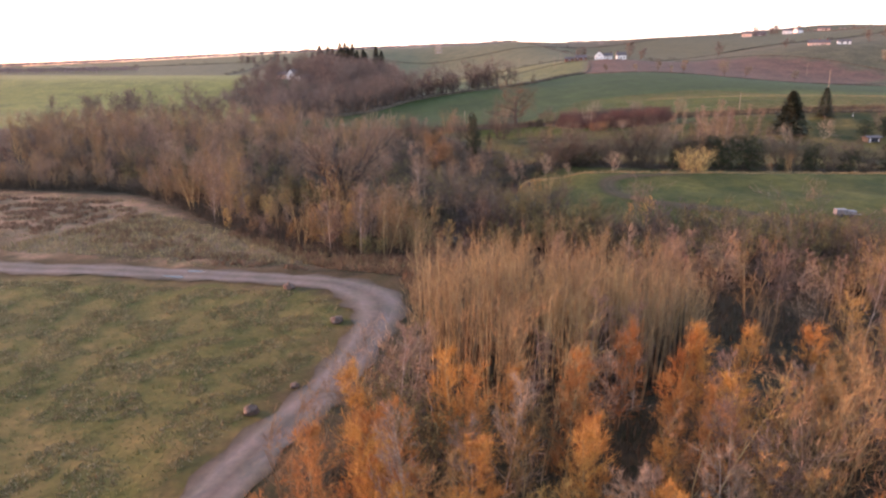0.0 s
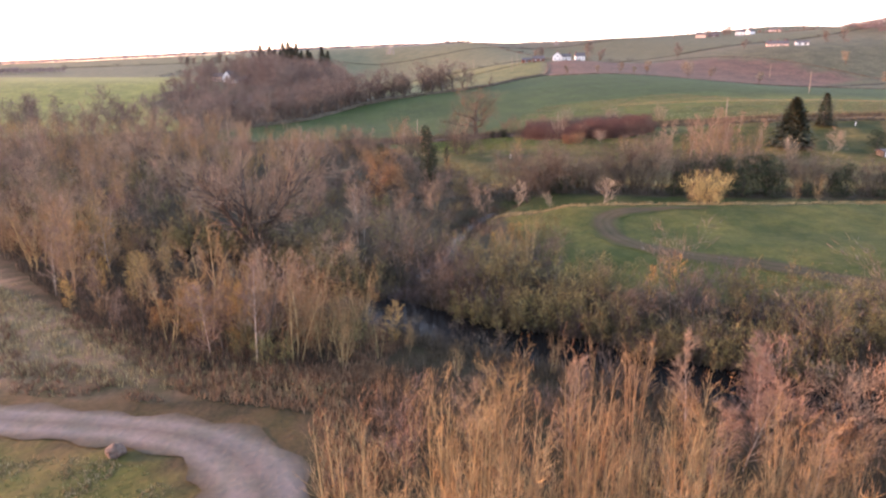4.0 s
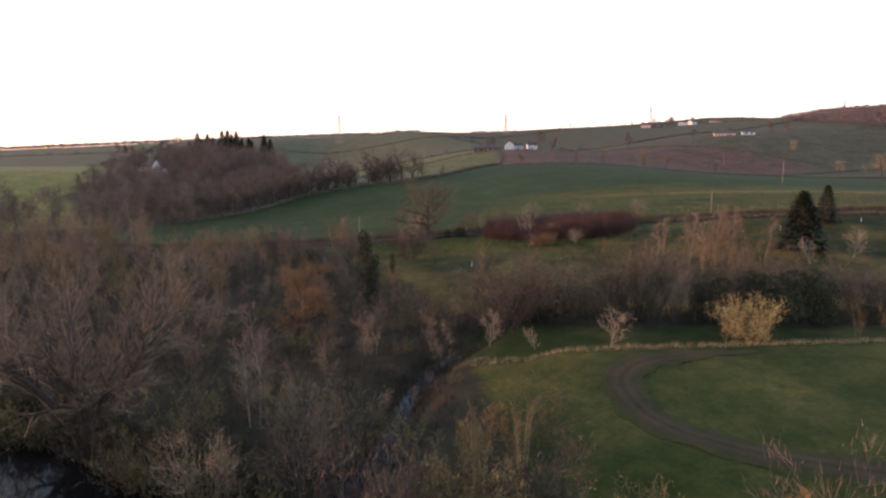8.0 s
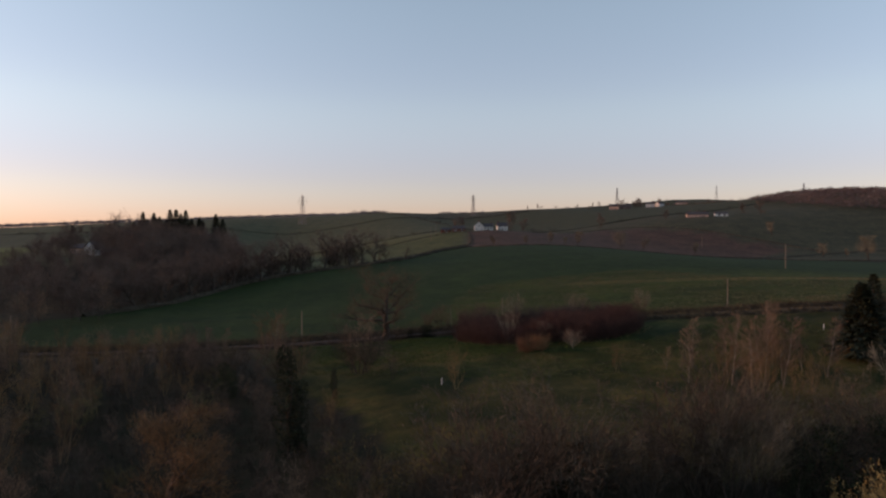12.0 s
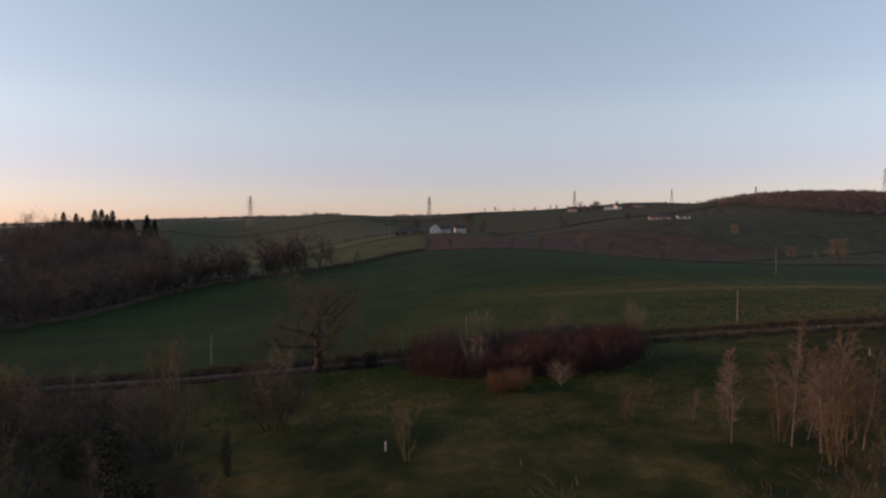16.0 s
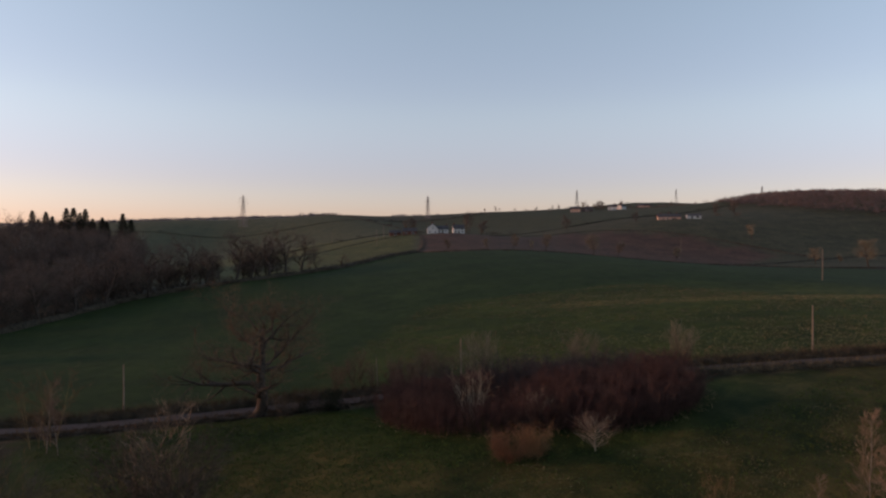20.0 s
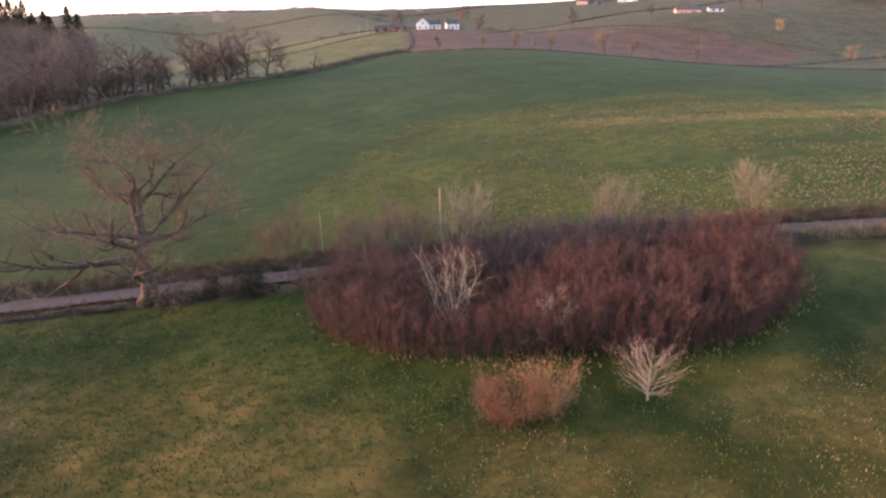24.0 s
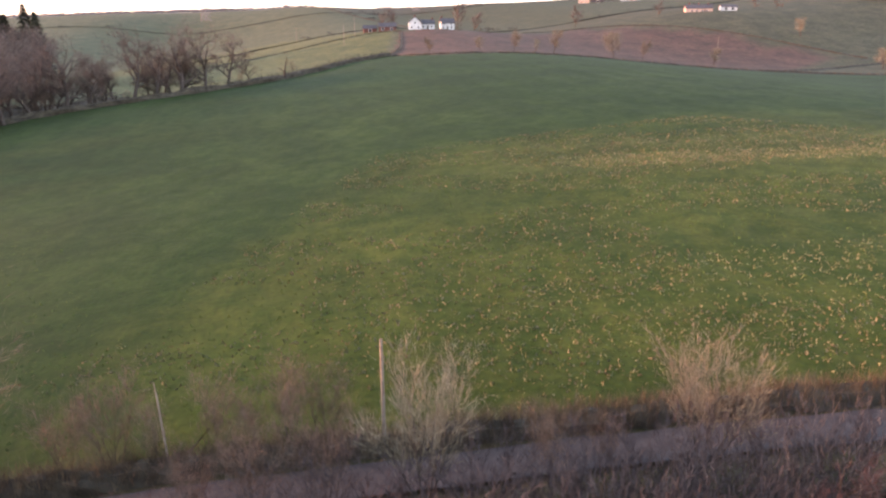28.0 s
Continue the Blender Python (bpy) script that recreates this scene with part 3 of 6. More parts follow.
def scatter(poly, gap, seed, choose, keep=None):
    """Places strewn over a polygon, about gap apart, each given to one of the kinds."""
    rng = random.Random(seed)
    xs, ys = [p[0] for p in poly], [p[1] for p in poly]
    y = min(ys)
    while y < max(ys):
        x = min(xs) + rng.random() * gap
        while x < max(xs):
            px, py = x + rng.uniform(-0.45, 0.45) * gap, y + rng.uniform(-0.45, 0.45) * gap
            if within(poly, px, py) and (keep is None or keep(px, py)):
                choose(px, py, rng)
            x += gap
        y += gap * 0.87


M_GREAT = twig("great_willow_twigs", (0.092, 0.060, 0.042), (0.165, 0.112, 0.080))
# distant woods: aerial haze is put into these paler, lilac-grey twig tones
M_RIDGE_HAZY = twig("ridge_wood_twigs", (0.105, 0.094, 0.102), (0.165, 0.150, 0.158))
M_FARWOOD_HAZY = twig("far_wood_twigs", (0.105, 0.080, 0.074), (0.185, 0.145, 0.135))
M_OAK = twig("oak_twigs", (0.105, 0.072, 0.041), (0.168, 0.115, 0.067))
M_SAPLING = twig("sapling_twigs", (0.105, 0.066, 0.045), (0.165, 0.11, 0.078))
M_BEECH = twig("dry_beech_leaves", (0.15, 0.074, 0.034), (0.23, 0.122, 0.062))
willow = forms(5, "willow_tree", "upright tan willow with many thin leafless stems", "tree", M_STEM, M_TAN, seed=11, height=9.2, stems=8, lean=5, r=0.08, spread=1.0,
               kids=(13, 3), angle=(27, 30), ratio=(0.15, 0.5), bare=0.38, up=0.22, twigs=4, twig_len=0.42, twig_w=0.007, twig_angle=32, wander=0.018, sides=4, thin=0.4, lift=0.25)
larch = forms(4, "orange_tree", "young tree with glowing orange leafless twigs", "tree", M_STEM, M_ORANGE, seed=21, height=8.4, r=0.085, kids=(34, 6), angle=(46, 38), ratio=(0.26, 0.45), bare=0.08, up=0.32,
              twigs=19, twig_len=0.42, twig_w=0.0095, cone=0.35, rounded=0.7, twig_angle=42, wander=0.05, haze=900, fluff=0.25, haze_len=0.35, haze_w=0.011, sides=4, thin=0.42, lift=0.18)
amber = forms(3, "amber_tree", "slender tree with amber yellow twigs", "tree", M_STEM, M_AMBER, seed=31, height=7.8, r=0.07, stems=2, lean=7, spread=0.5, kids=(20, 5), angle=(50, 40), ratio=(0.25, 0.45), bare=0.1,
              up=0.26, twigs=16, twig_len=0.42, twig_w=0.0095, cone=0.3, rounded=0.7, twig_angle=40, wander=0.05, sides=4, thin=0.42, lift=0.2)
birch = forms(4, "birch_tree", "leafless birch with pale stem and fine brown twigs", "tree", M_BARKPALE, M_BROWN, seed=41, height=10, r=0.09, kids=(22, 6), angle=(44, 38), ratio=(0.27, 0.45), bare=0.14,
              up=0.26, twigs=16, twig_len=0.5, twig_w=0.0095, cone=0.4, rounded=0.6, wander=0.05, twig_angle=38, sides=4, thin=0.42, lift=0.1)
alder = forms(4, "bare_tree", "leafless brown tree with a rounded twiggy crown", "tree", M_BARK, M_BROWN, seed=51, height=8.2, r=0.12, stems=1, lean=8, kids=(12, 5), angle=(48, 42), ratio=(0.45, 0.5),
              bare=0.12, up=0.28, twigs=10, twig_len=0.85, twig_w=0.015, wander=0.08, haze=620, fluff=0.45, haze_len=0.75, haze_w=0.026, sides=4)
greyt = forms(4, "grey_tree", "leafless grey-brown tree with a dense twiggy crown", "tree", M_BARK, M_GREYB, seed=61, height=7.8, r=0.09, stems=3, lean=18, spread=0.6, kids=(6, 4), angle=(44, 42), ratio=(0.42, 0.5),
              bare=0.1, up=0.22, twigs=6, twig_len=0.9, twig_w=0.018, wander=0.08, haze=620, fluff=0.45, haze_len=0.75, haze_w=0.026, sides=4)
rust = forms(4, "rust_tree", "leafless tree with warm rust-coloured twigs", "tree", M_STEM, M_RUST, seed=71, height=8.8, r=0.08, stems=3, lean=11, spread=0.7, kids=(11, 4), angle=(36, 38), ratio=(0.3, 0.48),
             bare=0.12, up=0.3, twigs=14, twig_len=0.55, twig_w=0.010, twig_angle=44, wander=0.06, haze=420, fluff=0.3, haze_len=0.4, haze_w=0.013, sides=4, lift=0.25)
sallow = forms(4, "sallow_bush", "olive-green sallow bush covered in catkins", "bush", M_BARK, M_OLIVE, seed=81, height=5.2, r=0.05, stems=11, lean=30, spread=1.5, kids=(9, 3), angle=(34, 38), ratio=(0.36, 0.45),
               bare=0.12, up=0.24, twigs=5, twig_len=0.4, twig_w=0.014, leaves=1, leaf_size=0.15, wander=0.1, haze=500, fluff=0.3, haze_len=0.3, haze_w=0.03, sides=3)
bramble = forms(3, "bramble_bush", "low tangled bush of dark brown stems", "bush", M_BARK, M_GREYB, seed=91, height=2.4, r=0.02, stems=9, lean=42, spread=1.1, kids=(5,), angle=(45,), ratio=(0.5,), bare=0.05,
                up=0.05, twigs=10, twig_len=0.6, twig_w=0.016, haze=200, fluff=0.4, haze_len=0.6, haze_w=0.022, sides=3)
redstem = forms(5, "dogwood_shrub", "thicket shrub of dense red-brown upright stems", "shrub", M_RED, M_RED, seed=101, height=4.3, r=0.02, stems=13, lean=15, spread=0.95, kids=(12, 2), angle=(30, 34), ratio=(0.2, 0.5), bare=0.04,
                up=0.34, twigs=6, twig_len=0.32, twig_w=0.008, twig_angle=40, wander=0.08, haze=1300, fluff=0.2, haze_len=0.3, haze_w=0.01, sides=3, group="red-stemmed thicket")
dull = forms(3, "thicket_shrub", "thicket shrub of dull grey-brown twigs", "shrub", M_DULL, M_DULL, seed=211, height=4.2, r=0.016, stems=12, lean=24, spread=1.2, kids=(8,), angle=(34,), ratio=(0.32,), bare=0.2,
             up=0.35, twigs=10, twig_len=0.5, twig_w=0.012, twig_angle=32, wander=0.06, haze=600, fluff=0.28, haze_len=0.45, haze_w=0.014, sides=3, group="red-stemmed thicket")
woodtree = forms(5, "woodland_tree", "leafless brown woodland tree with a broad crown", "tree", M_BARK, M_WOOD, seed=111, height=13, r=0.28, kids=(11, 5), angle=(50, 45), ratio=(0.42, 0.5), bare=0.22, up=0.25,
                 twigs=5, twig_len=1.4, twig_w=0.038, wander=0.1, haze=650, fluff=0.8, haze_len=1.3, haze_w=0.06, sides=4)
warmwood = forms(3, "woodland_tree", "leafless reddish-brown woodland tree", "tree", M_BARK, M_WOOD, seed=121, height=12, r=0.2, kids=(12, 4), angle=(46, 45), ratio=(0.4, 0.5), bare=0.1, up=0.3,
                 twigs=6, twig_len=1.4, twig_w=0.04, wander=0.1, haze=650, fluff=0.8, haze_len=1.3, haze_w=0.06, sides=4)
hedgerow_tree = forms(3, "hedgerow_tree", "small rounded leafless tree with a dark stem in a far hedgerow", "tree", M_BARK, M_ROADSIDE, seed=131, height=7.2, r=0.24, kids=(16, 6), angle=(56, 44), ratio=(0.44, 0.45), bare=0.26, up=0.2, rounded=0.7,
                      twigs=8, twig_len=0.6, twig_w=0.024, wander=0.1, haze=1700, fluff=0.5, haze_len=0.6, haze_w=0.034, sides=4)
far_tree = forms(3, "distant_tree", "distant leafless tree on the hillside", "tree", M_BARK, M_WOOD, seed=141, height=9, r=0.2, kids=(8,), angle=(56,), ratio=(0.45,), bare=0.15, up=0.25,
                 twigs=15, twig_len=2.0, twig_w=0.11, wander=0.1, haze=160, fluff=0.8, haze_len=1.5, haze_w=0.14, sides=3)
pale_tree = forms(3, "pale_tree", "small bare tree with pale, sunlit twigs", "tree", M_COPPICE, M_PALE, seed=151, height=4.6, r=0.065, kids=(18, 6), angle=(54, 38), ratio=(0.48, 0.46), bare=0.1, up=0.26, rounded=0.6,
                  twigs=20, twig_len=0.36, twig_w=0.008, wander=0.08, haze=900, fluff=0.22, haze_len=0.3, haze_w=0.007, sides=4, thin=0.5)
pale_round = forms(2, "roadside_tree", "rounded bare roadside tree with many fine pale branches", "tree", M_BARK, M_ROADSIDE, seed=161, height=6.4, stems=7, lean=26, spread=0.3, r=0.06, kids=(12, 5), angle=(34, 30), ratio=(0.36, 0.5),
                   bare=0.22, up=0.45, twigs=14, twig_len=0.5, twig_w=0.0055, twig_angle=28, wander=0.05, haze=2400, fluff=0.35, haze_len=0.4, haze_w=0.007, sides=4, thin=0.5)
fan_tree = forms(1, "fan_tree", "small bare tree with short stem and dense fan of twigs", "tree", M_COPPICE, M_PALE, seed=312, height=2.7, r=0.08, lean=1, kids=(52, 5), angle=(62, 22), ratio=(0.9, 0.4), bare=0.18, up=0.3, rounded=0.5,
                 twigs=6, twig_len=0.3, twig_w=0.007, twig_angle=26, wander=0.05, haze=400, fluff=0.15, haze_len=0.3, haze_w=0.006, sides=4, thin=0.35)
coppice = forms(1, "coppice_shrub", "large pale multi-stemmed bare shrub rising out of the red thicket", "shrub", M_COPPICE, M_PALE, seed=303, height=4.6, stems=14, lean=62, spread=0.3, r=0.075, kids=(6, 3), angle=(38, 36), ratio=(0.34, 0.5),
                bare=0.25, rise=0.13, up=0.4, twigs=3, twig_len=0.26, twig_w=0.009, wander=0.13, sides=5, thin=0.62, segs=(6, 3, 2, 2), lift=0.4)
beech = forms(2, "beech_bush", "rounded bush with dry orange-brown leaves", "bush", M_BARKWARM, M_BEECH, seed=171, height=3.0, stems=16, lean=30, spread=0.9, r=0.02, kids=(9,), angle=(38,), ratio=(0.45,), bare=0.05, up=0.3,
              twigs=8, twig_len=0.35, twig_w=0.012, leaves=1, leaf_size=0.06, haze=8000, fluff=0.3, haze_len=0.22, haze_w=0.013, sides=3)
dome = forms(3, "domed_bush", "broad domed thicket bush of bare grey-brown twigs", "bush", M_BARK, M_GREYB, seed=201, height=7.0, stems=13, lean=44, spread=1.0, r=0.07, kids=(9, 4), angle=(34, 34), ratio=(0.4, 0.5), bare=0.2, up=0.25,
             twigs=7, twig_len=0.6, twig_w=0.014, wander=0.1, haze=3200, fluff=0.5, haze_len=0.5, haze_w=0.02, sides=4)
sapling = forms(3, "sapling", "slender bare sapling with soft brown twigs in the hedge", "tree", M_BARK, M_SAPLING, seed=221, height=4.8, stems=4, lean=16, spread=0.35, r=0.035, kids=(12, 4), angle=(34, 32), ratio=(0.34, 0.5), bare=0.18, up=0.4,
                twigs=9, twig_len=0.45, twig_w=0.006, wander=0.05, haze=2200, fluff=0.35, haze_len=0.4, haze_w=0.007, sides=4, thin=0.5)
yellow = forms(1, "flowering_bush", "bright yellow bush at the edge of the grass bank", "bush", M_BARKWARM, M_YELLOW, seed=181, height=5.4, stems=24, lean=42, spread=1.6, r=0.035, kids=(9, 3), angle=(36, 36), ratio=(0.36, 0.45), bare=0.06, up=0.3,
               twigs=5, twig_len=0.4, twig_w=0.012, leaves=1, leaf_size=0.15, wander=0.08, haze=2600, fluff=0.35, haze_len=0.3, haze_w=0.03, sides=3)
field_tree = forms(5, "field_tree", "tall leafless tree standing at the edge of the crop field", "tree", M_BARK, M_WOOD, seed=191, height=11.5, r=0.45, lean=6, kids=(12, 6, 4), angle=(54, 46, 42), ratio=(0.6, 0.46, 0.45), bare=0.22, up=0.16, cone=0.2, rounded=0.3,
                   twigs=5, twig_len=0.8, twig_w=0.022, haze=900, fluff=0.6, haze_len=0.8, haze_w=0.026, wander=0.14, sides=6, thin=0.62)



# evergreens
def leafy(seed, lumps, count, size):
    """Leaves gathered in lumps (centre, radii)."""
    rng = random.Random(seed)
    v, f = [], []
    for (c, rad) in lumps:
        for _ in range(count):
            d = Vector((rng.gauss(0, 1), rng.gauss(0, 1), rng.gauss(0, 1))).normalized()
            k = rng.uniform(0.6, 1.0) * (1 + 0.25 * noise.noise(d * 3 + Vector(c)))
            p = Vector((c[0] + d.x * rad[0] * k, c[1] + d.y * rad[1] * k, c[2] + d.z * rad[2] * k))
            leaf(v, f, p, tilt(rng, d, 50), size * rng.uniform(0.6, 1.4), rng)
    return v, f


def ivy_tree(name, label, height, width, seed, lumps_n=9, count=260, size=0.24):
    rng = random.Random(seed)
    root = tagged(new(name), label, "tree" if height > 6 else "bush")
    v, f = [], []
    pts = [Vector((rng.gauss(0, 0.1) * i, rng.gauss(0, 0.1) * i, -0.2 + height * 0.95 * i / 5)) for i in range(6)]
    tube(v, f, pts, [0.2 * (1 - 0.14 * i) for i in range(6)], 6)
    part("trunk", mesh("trunk", v, f, M_BARK, True), root)
    lumps = []
    for i in range(lumps_n):
        u = (i + 0.5) / lumps_n
        r = width * (0.9 - 0.55 * abs(u - 0.4)) * rng.uniform(0.75, 1.1)
        w = rng.uniform(0, 6.28)
        lumps.append(((math.cos(w) * width * 0.35, math.sin(w) * width * 0.35, height * (0.06 + 0.9 * u)), (r, r, height / lumps_n * 1.1)))
    part("crown", mesh("crown", *leafy(seed, lumps, count, size), M_DARKLEAF), root)
    return root


ivy_column = Kind(ivy_tree("ivy_tree", "dark column-shaped tree wrapped in ivy", 11.2, 1.5, 3, 11, 330), ivy_tree("ivy_tree", "tall trunk thickly clad in dark ivy", 9.5, 1.3, 4, 10, 260))
holly = Kind(ivy_tree("evergreen_bush", "dense dark evergreen bush", 5.6, 2.3, 5, 8, 420, 0.2), ivy_tree("evergreen_bush", "broad dark evergreen bush among bare trees", 4.6, 2.6, 6, 7, 440, 0.2))


def spruce(label, height, width, seed, tiers=15, arms=11):
    rng = random.Random(seed)
    root = tagged(new("conifer"), label, "conifer tree")
    v, f = [], []
    tube(v, f, [Vector((0, 0, -0.3)), Vector((0, 0, height * 0.5)), Vector((0, 0, height))], [height * 0.02, height * 0.013, 0.02], 6)
    part("trunk", mesh("trunk", v, f, M_BARK, True), root)
    v, f = [], []
    for i in range(tiers * arms * 12):
        u = rng.random() ** 1.1
        w = rng.uniform(0, 6.2832)
        whorl = 0.78 + 0.22 * math.cos(u * tiers * 6.2832 + 1.3 * math.sin(3 * w))
        r = (width * (1 - u) ** 0.63 + 0.15) * whorl * rng.uniform(0.45, 1.05) * (1 + 0.22 * math.sin(5 * w + seed + 9 * u))
        p = Vector((math.cos(w) * r, math.sin(w) * r, height * (0.06 + 0.93 * u) - 0.1 * r))
        d = tilt(rng, Vector((math.cos(w), math.sin(w), -0.35 + 0.9 * u)).normalized(), rng.uniform(0, 35))
        ln = width * 0.3 * rng.uniform(0.6, 1.2) * (1 - 0.5 * u)
        s = d.cross(Vector((rng.gauss(0, 0.4), rng.gauss(0, 0.4), 1))).normalized() * ln * 0.28
        q = len(v)
        v += [p - s, p + s, p + d * ln]
        f.append((q, q + 1, q + 2))
    part("crown", mesh("crown", v, f, M_NEEDLE), root)
    return root


pine = Kind(spruce("dark green spruce standing on the lawn", 10.6, 4.3, 1, 15, 24), spruce("smaller dark spruce beside a taller one", 8.6, 2.7, 2, 12, 16))
fir = Kind(spruce("tall dark fir rising above the bare wood", 23, 4.4, 3, 15, 20), spruce("slim dark fir above the bare wood", 20, 4.8, 4, 12, 20))

# ---------------------------------------------------------------- planting
FRINGE = [(-9.5, 16), (-7.5, 34), (-3.5, 46), (0, 47), (20, 43), (50, 47), (50, 8), (-9.5, 8)]
ORANGE = [(12, 41), (15.7, 41.3), (17.3, 40), (19.3, 39.6), (24.3, 39), (1.3, 34), (7.2, 34.5), (-4.6, 31.4)]
scatter(FRINGE, 3.2, 5, lambda x, y, g: None if min(math.hypot(x - a, y + 1.2 - b) for a, b in ORANGE) < 2.4 or (y > 38 and x < 24 and g.random() < 0.4) else ((birch, rust, birch, willow, alder, birch, rust, amber) if y > 38 else (larch, larch, amber, birch, rust, larch, birch, amber) if x < 17 else (birch, alder, rust, amber, rust, birch, alder, larch))[g.randrange(8)].put(x, y, g.uniform(0.75, 1.05)), dry)
for kind, places in ((larch, ORANGE + [(-5.5, 26.2), (-3, 28.5)]), (sallow, [(-2.3, 35.6), (-1.4, 34.8)]), (amber, [(31, 47), (15.7, 27.4), (0.4, 24.6), (24.2, 38.6), (33, 44)]), (birch, [(11.2, 46.2), (3, 30.8), (15.9, 32), (8.4, 24), (-1.5, 25.5)])):
    for x, y in places:
        kind.put(x, y, 1.0)
CLUMP = [(-2.5, 48), (-1.0, 58), (3, 64), (14, 64), (23, 58), (21, 46), (8, 45)]
scatter(CLUMP, 2.75, 6, lambda x, y, g: willow.put(x, y, g.uniform(0.8, 1.08)), dry)
BANK = [(-2, 66), (6, 67), (24, 61), (26, 50), (80, 46), (80, 60), (45, 73), (28, 80), (16, 86), (4, 92), (0, 84)]
scatter(BANK, 4.4, 7, lambda x, y, g: ((dull, greyt, bramble, rust, bramble, dull, greyt) if y > 73 - 0.12 * (x - 20) else (alder, rust, birch, rust, bramble, birch, willow))[g.randrange(7)].put(x, y, g.uniform(0.28, 0.44) if y > 73 - 0.12 * (x - 20) else g.uniform(0.5, 0.85)), dry)
COPSE = [(-100, 136), (-62, 131), (-48, 117), (-32, 98), (-16, 84), (-4, 83), (-4, 96), (-14, 106), (-26, 118), (-38, 134), (-54, 150), (-100, 168)]
scatter(COPSE, 3.25, 8, lambda x, y, g: None if x > -25 and y > 100 else ((rust, rust, alder, alder, rust, dome, rust) if x < -40 else (rust, rust, amber, alder, rust, amber, birch))[g.randrange(7)].put(x, y, g.uniform(0.75, 1.15) * (0.62 if x < -44 else 0.5 if y > 92 and x > -34 else 1)), dry)
scatter([(-13, 84), (-2, 83), (3, 88), (-5, 96), (-15, 100)], 2.9, 18, lambda x, y, g: (birch, amber, rust, sallow, rust)[g.randrange(5)].put(x, y, g.uniform(0.45, 0.7)), dry)
FARBANK = [(-2, 117), (6, 109), (17, 104), (24, 97), (34, 94), (60, 88), (110, 80), (110, 68), (78, 72), (48, 80), (32, 88), (20, 96), (8, 103), (-2, 112)]
scatter(FARBANK, 2.9, 9, lambda x, y, g: (sallow, dull, sallow, greyt, dull, sallow)[g.randrange(6)].put(x, y, g.uniform(0.65, 1.05)), dry)
WILD = [(-130, 174), (-80, 157), (-50, 141), (-34, 132), (-16, 126), (-4, 117), (5, 113), (14, 120), (17, 138), (20, 150), (14, 178), (2, 204), (-6, 230), (-130, 244)]
scatter(WILD, 5.5, 10, lambda x, y, g: None if math.hypot(x + 19.2, y - 127) < 9 or math.hypot(x + 2.6, y - 157) < 7 or math.hypot(x - 8, y - 170) < 4.5 else ((alder, rust, alder, rust, greyt, rust, alder, sallow) if x < -14 and y > 134 else (greyt, bramble, sallow, alder, greyt, alder, bramble, rust))[g.randrange(8)].put(x, y, (0.4 if math.hypot(x - 11, y - 129) < 7 else 1) * g.uniform(0.6, 1.0) * (0.6 if x > -14 or y < 140 else 1.1 if x < -40 else 0.8)), dry)
ROW = [(18, 150), (28, 148), (40, 145), (52, 142.5), (80, 138.5), (130, 132), (190, 125), (190, 131), (130, 139), (90, 146), (60, 151), (40, 155), (20, 159)]
scatter(ROW, 6.4, 12, lambda x, y, g: (greyt, dome, dull, holly, dull, holly)[g.randrange(6)].put(x, y, g.uniform(0.55, 0.85)), dry)
THICKET = [(37, 223.5), (39, 218.5), (43, 214), (48.5, 211.4), (54, 209.3), (60, 208), (65, 208.5), (69.5, 211.2), (72.6, 215.2), (72.4, 219.5), (66, 221.5), (52, 224), (40, 227)]
scatter(THICKET, 1.8, 13, lambda x, y, g: None if math.hypot(x - 46.8, y - 217.2) < 1.2 else (dull if y > 219.2 and x > 50 else redstem).put(x, y, g.uniform(0.7, 1.12) * (0.72 if abs(x - 46.3) < 2.6 and y < 218 else 1)), dry)
FRONT = curve([(37.6, 222.6), (38.6, 218.4), (41.6, 214.8), (44.8, 212.8), (48.8, 211.4), (53, 210.2), (57, 208.6), (61, 208.0), (65.6, 209.2), (69.4, 211.2), (72.6, 215)], 1.25)
for i, (x, y) in enumerate(FRONT):
    redstem.put(x, y, 0.55 + 0.3 * ((i * 7) % 10) / 10)
WOOD = [(-58, 312), (-41, 334), (-29, 358), (-20, 376), (-20, 400), (-31, 470), (-48, 575), (-112, 590), (-128, 480), (-122, 400), (-92, 340)]
def wood_size(x, y):
    """Lower towards the valley and the western edge, and in front of the house in the wood."""
    low = 0.66 if 395 < y < 474 and abs(x + 101 + (468 - y) * -0.255) < 11 else 1.0
    return low * (0.72 + 0.5 * float(S(330, 500, y))) * (0.55 + 0.45 * float(S(-124, -84, x)))


scatter(WOOD, 8.6, 14, lambda x, y, g: None if math.hypot(x + 101, y - 470) < 9 else (woodtree, warmwood, woodtree)[g.randrange(3)].put(x, y, g.uniform(0.75, 1.2) * wood_size(x, y)), None)
scatter([(-56, 308), (-38, 330), (-26, 354), (-14, 376), (12, 391), (36, 401), (58, 418), (54, 420), (34, 406), (10, 396), (-18, 380), (-31, 356), (-60, 316)], 5.5, 19, lambda x, y, g: (alder, greyt, bramble)[g.randrange(3)].put(x, y, g.uniform(0.3, 0.5)), None)
scatter([(-150, 262), (-60, 256), (-40, 300), (-60, 330), (-150, 330)], 11, 15, lambda x, y, g: (greyt, warmwood, alder)[g.randrange(3)].put(x, y, g.uniform(0.7, 1.0)), dry)

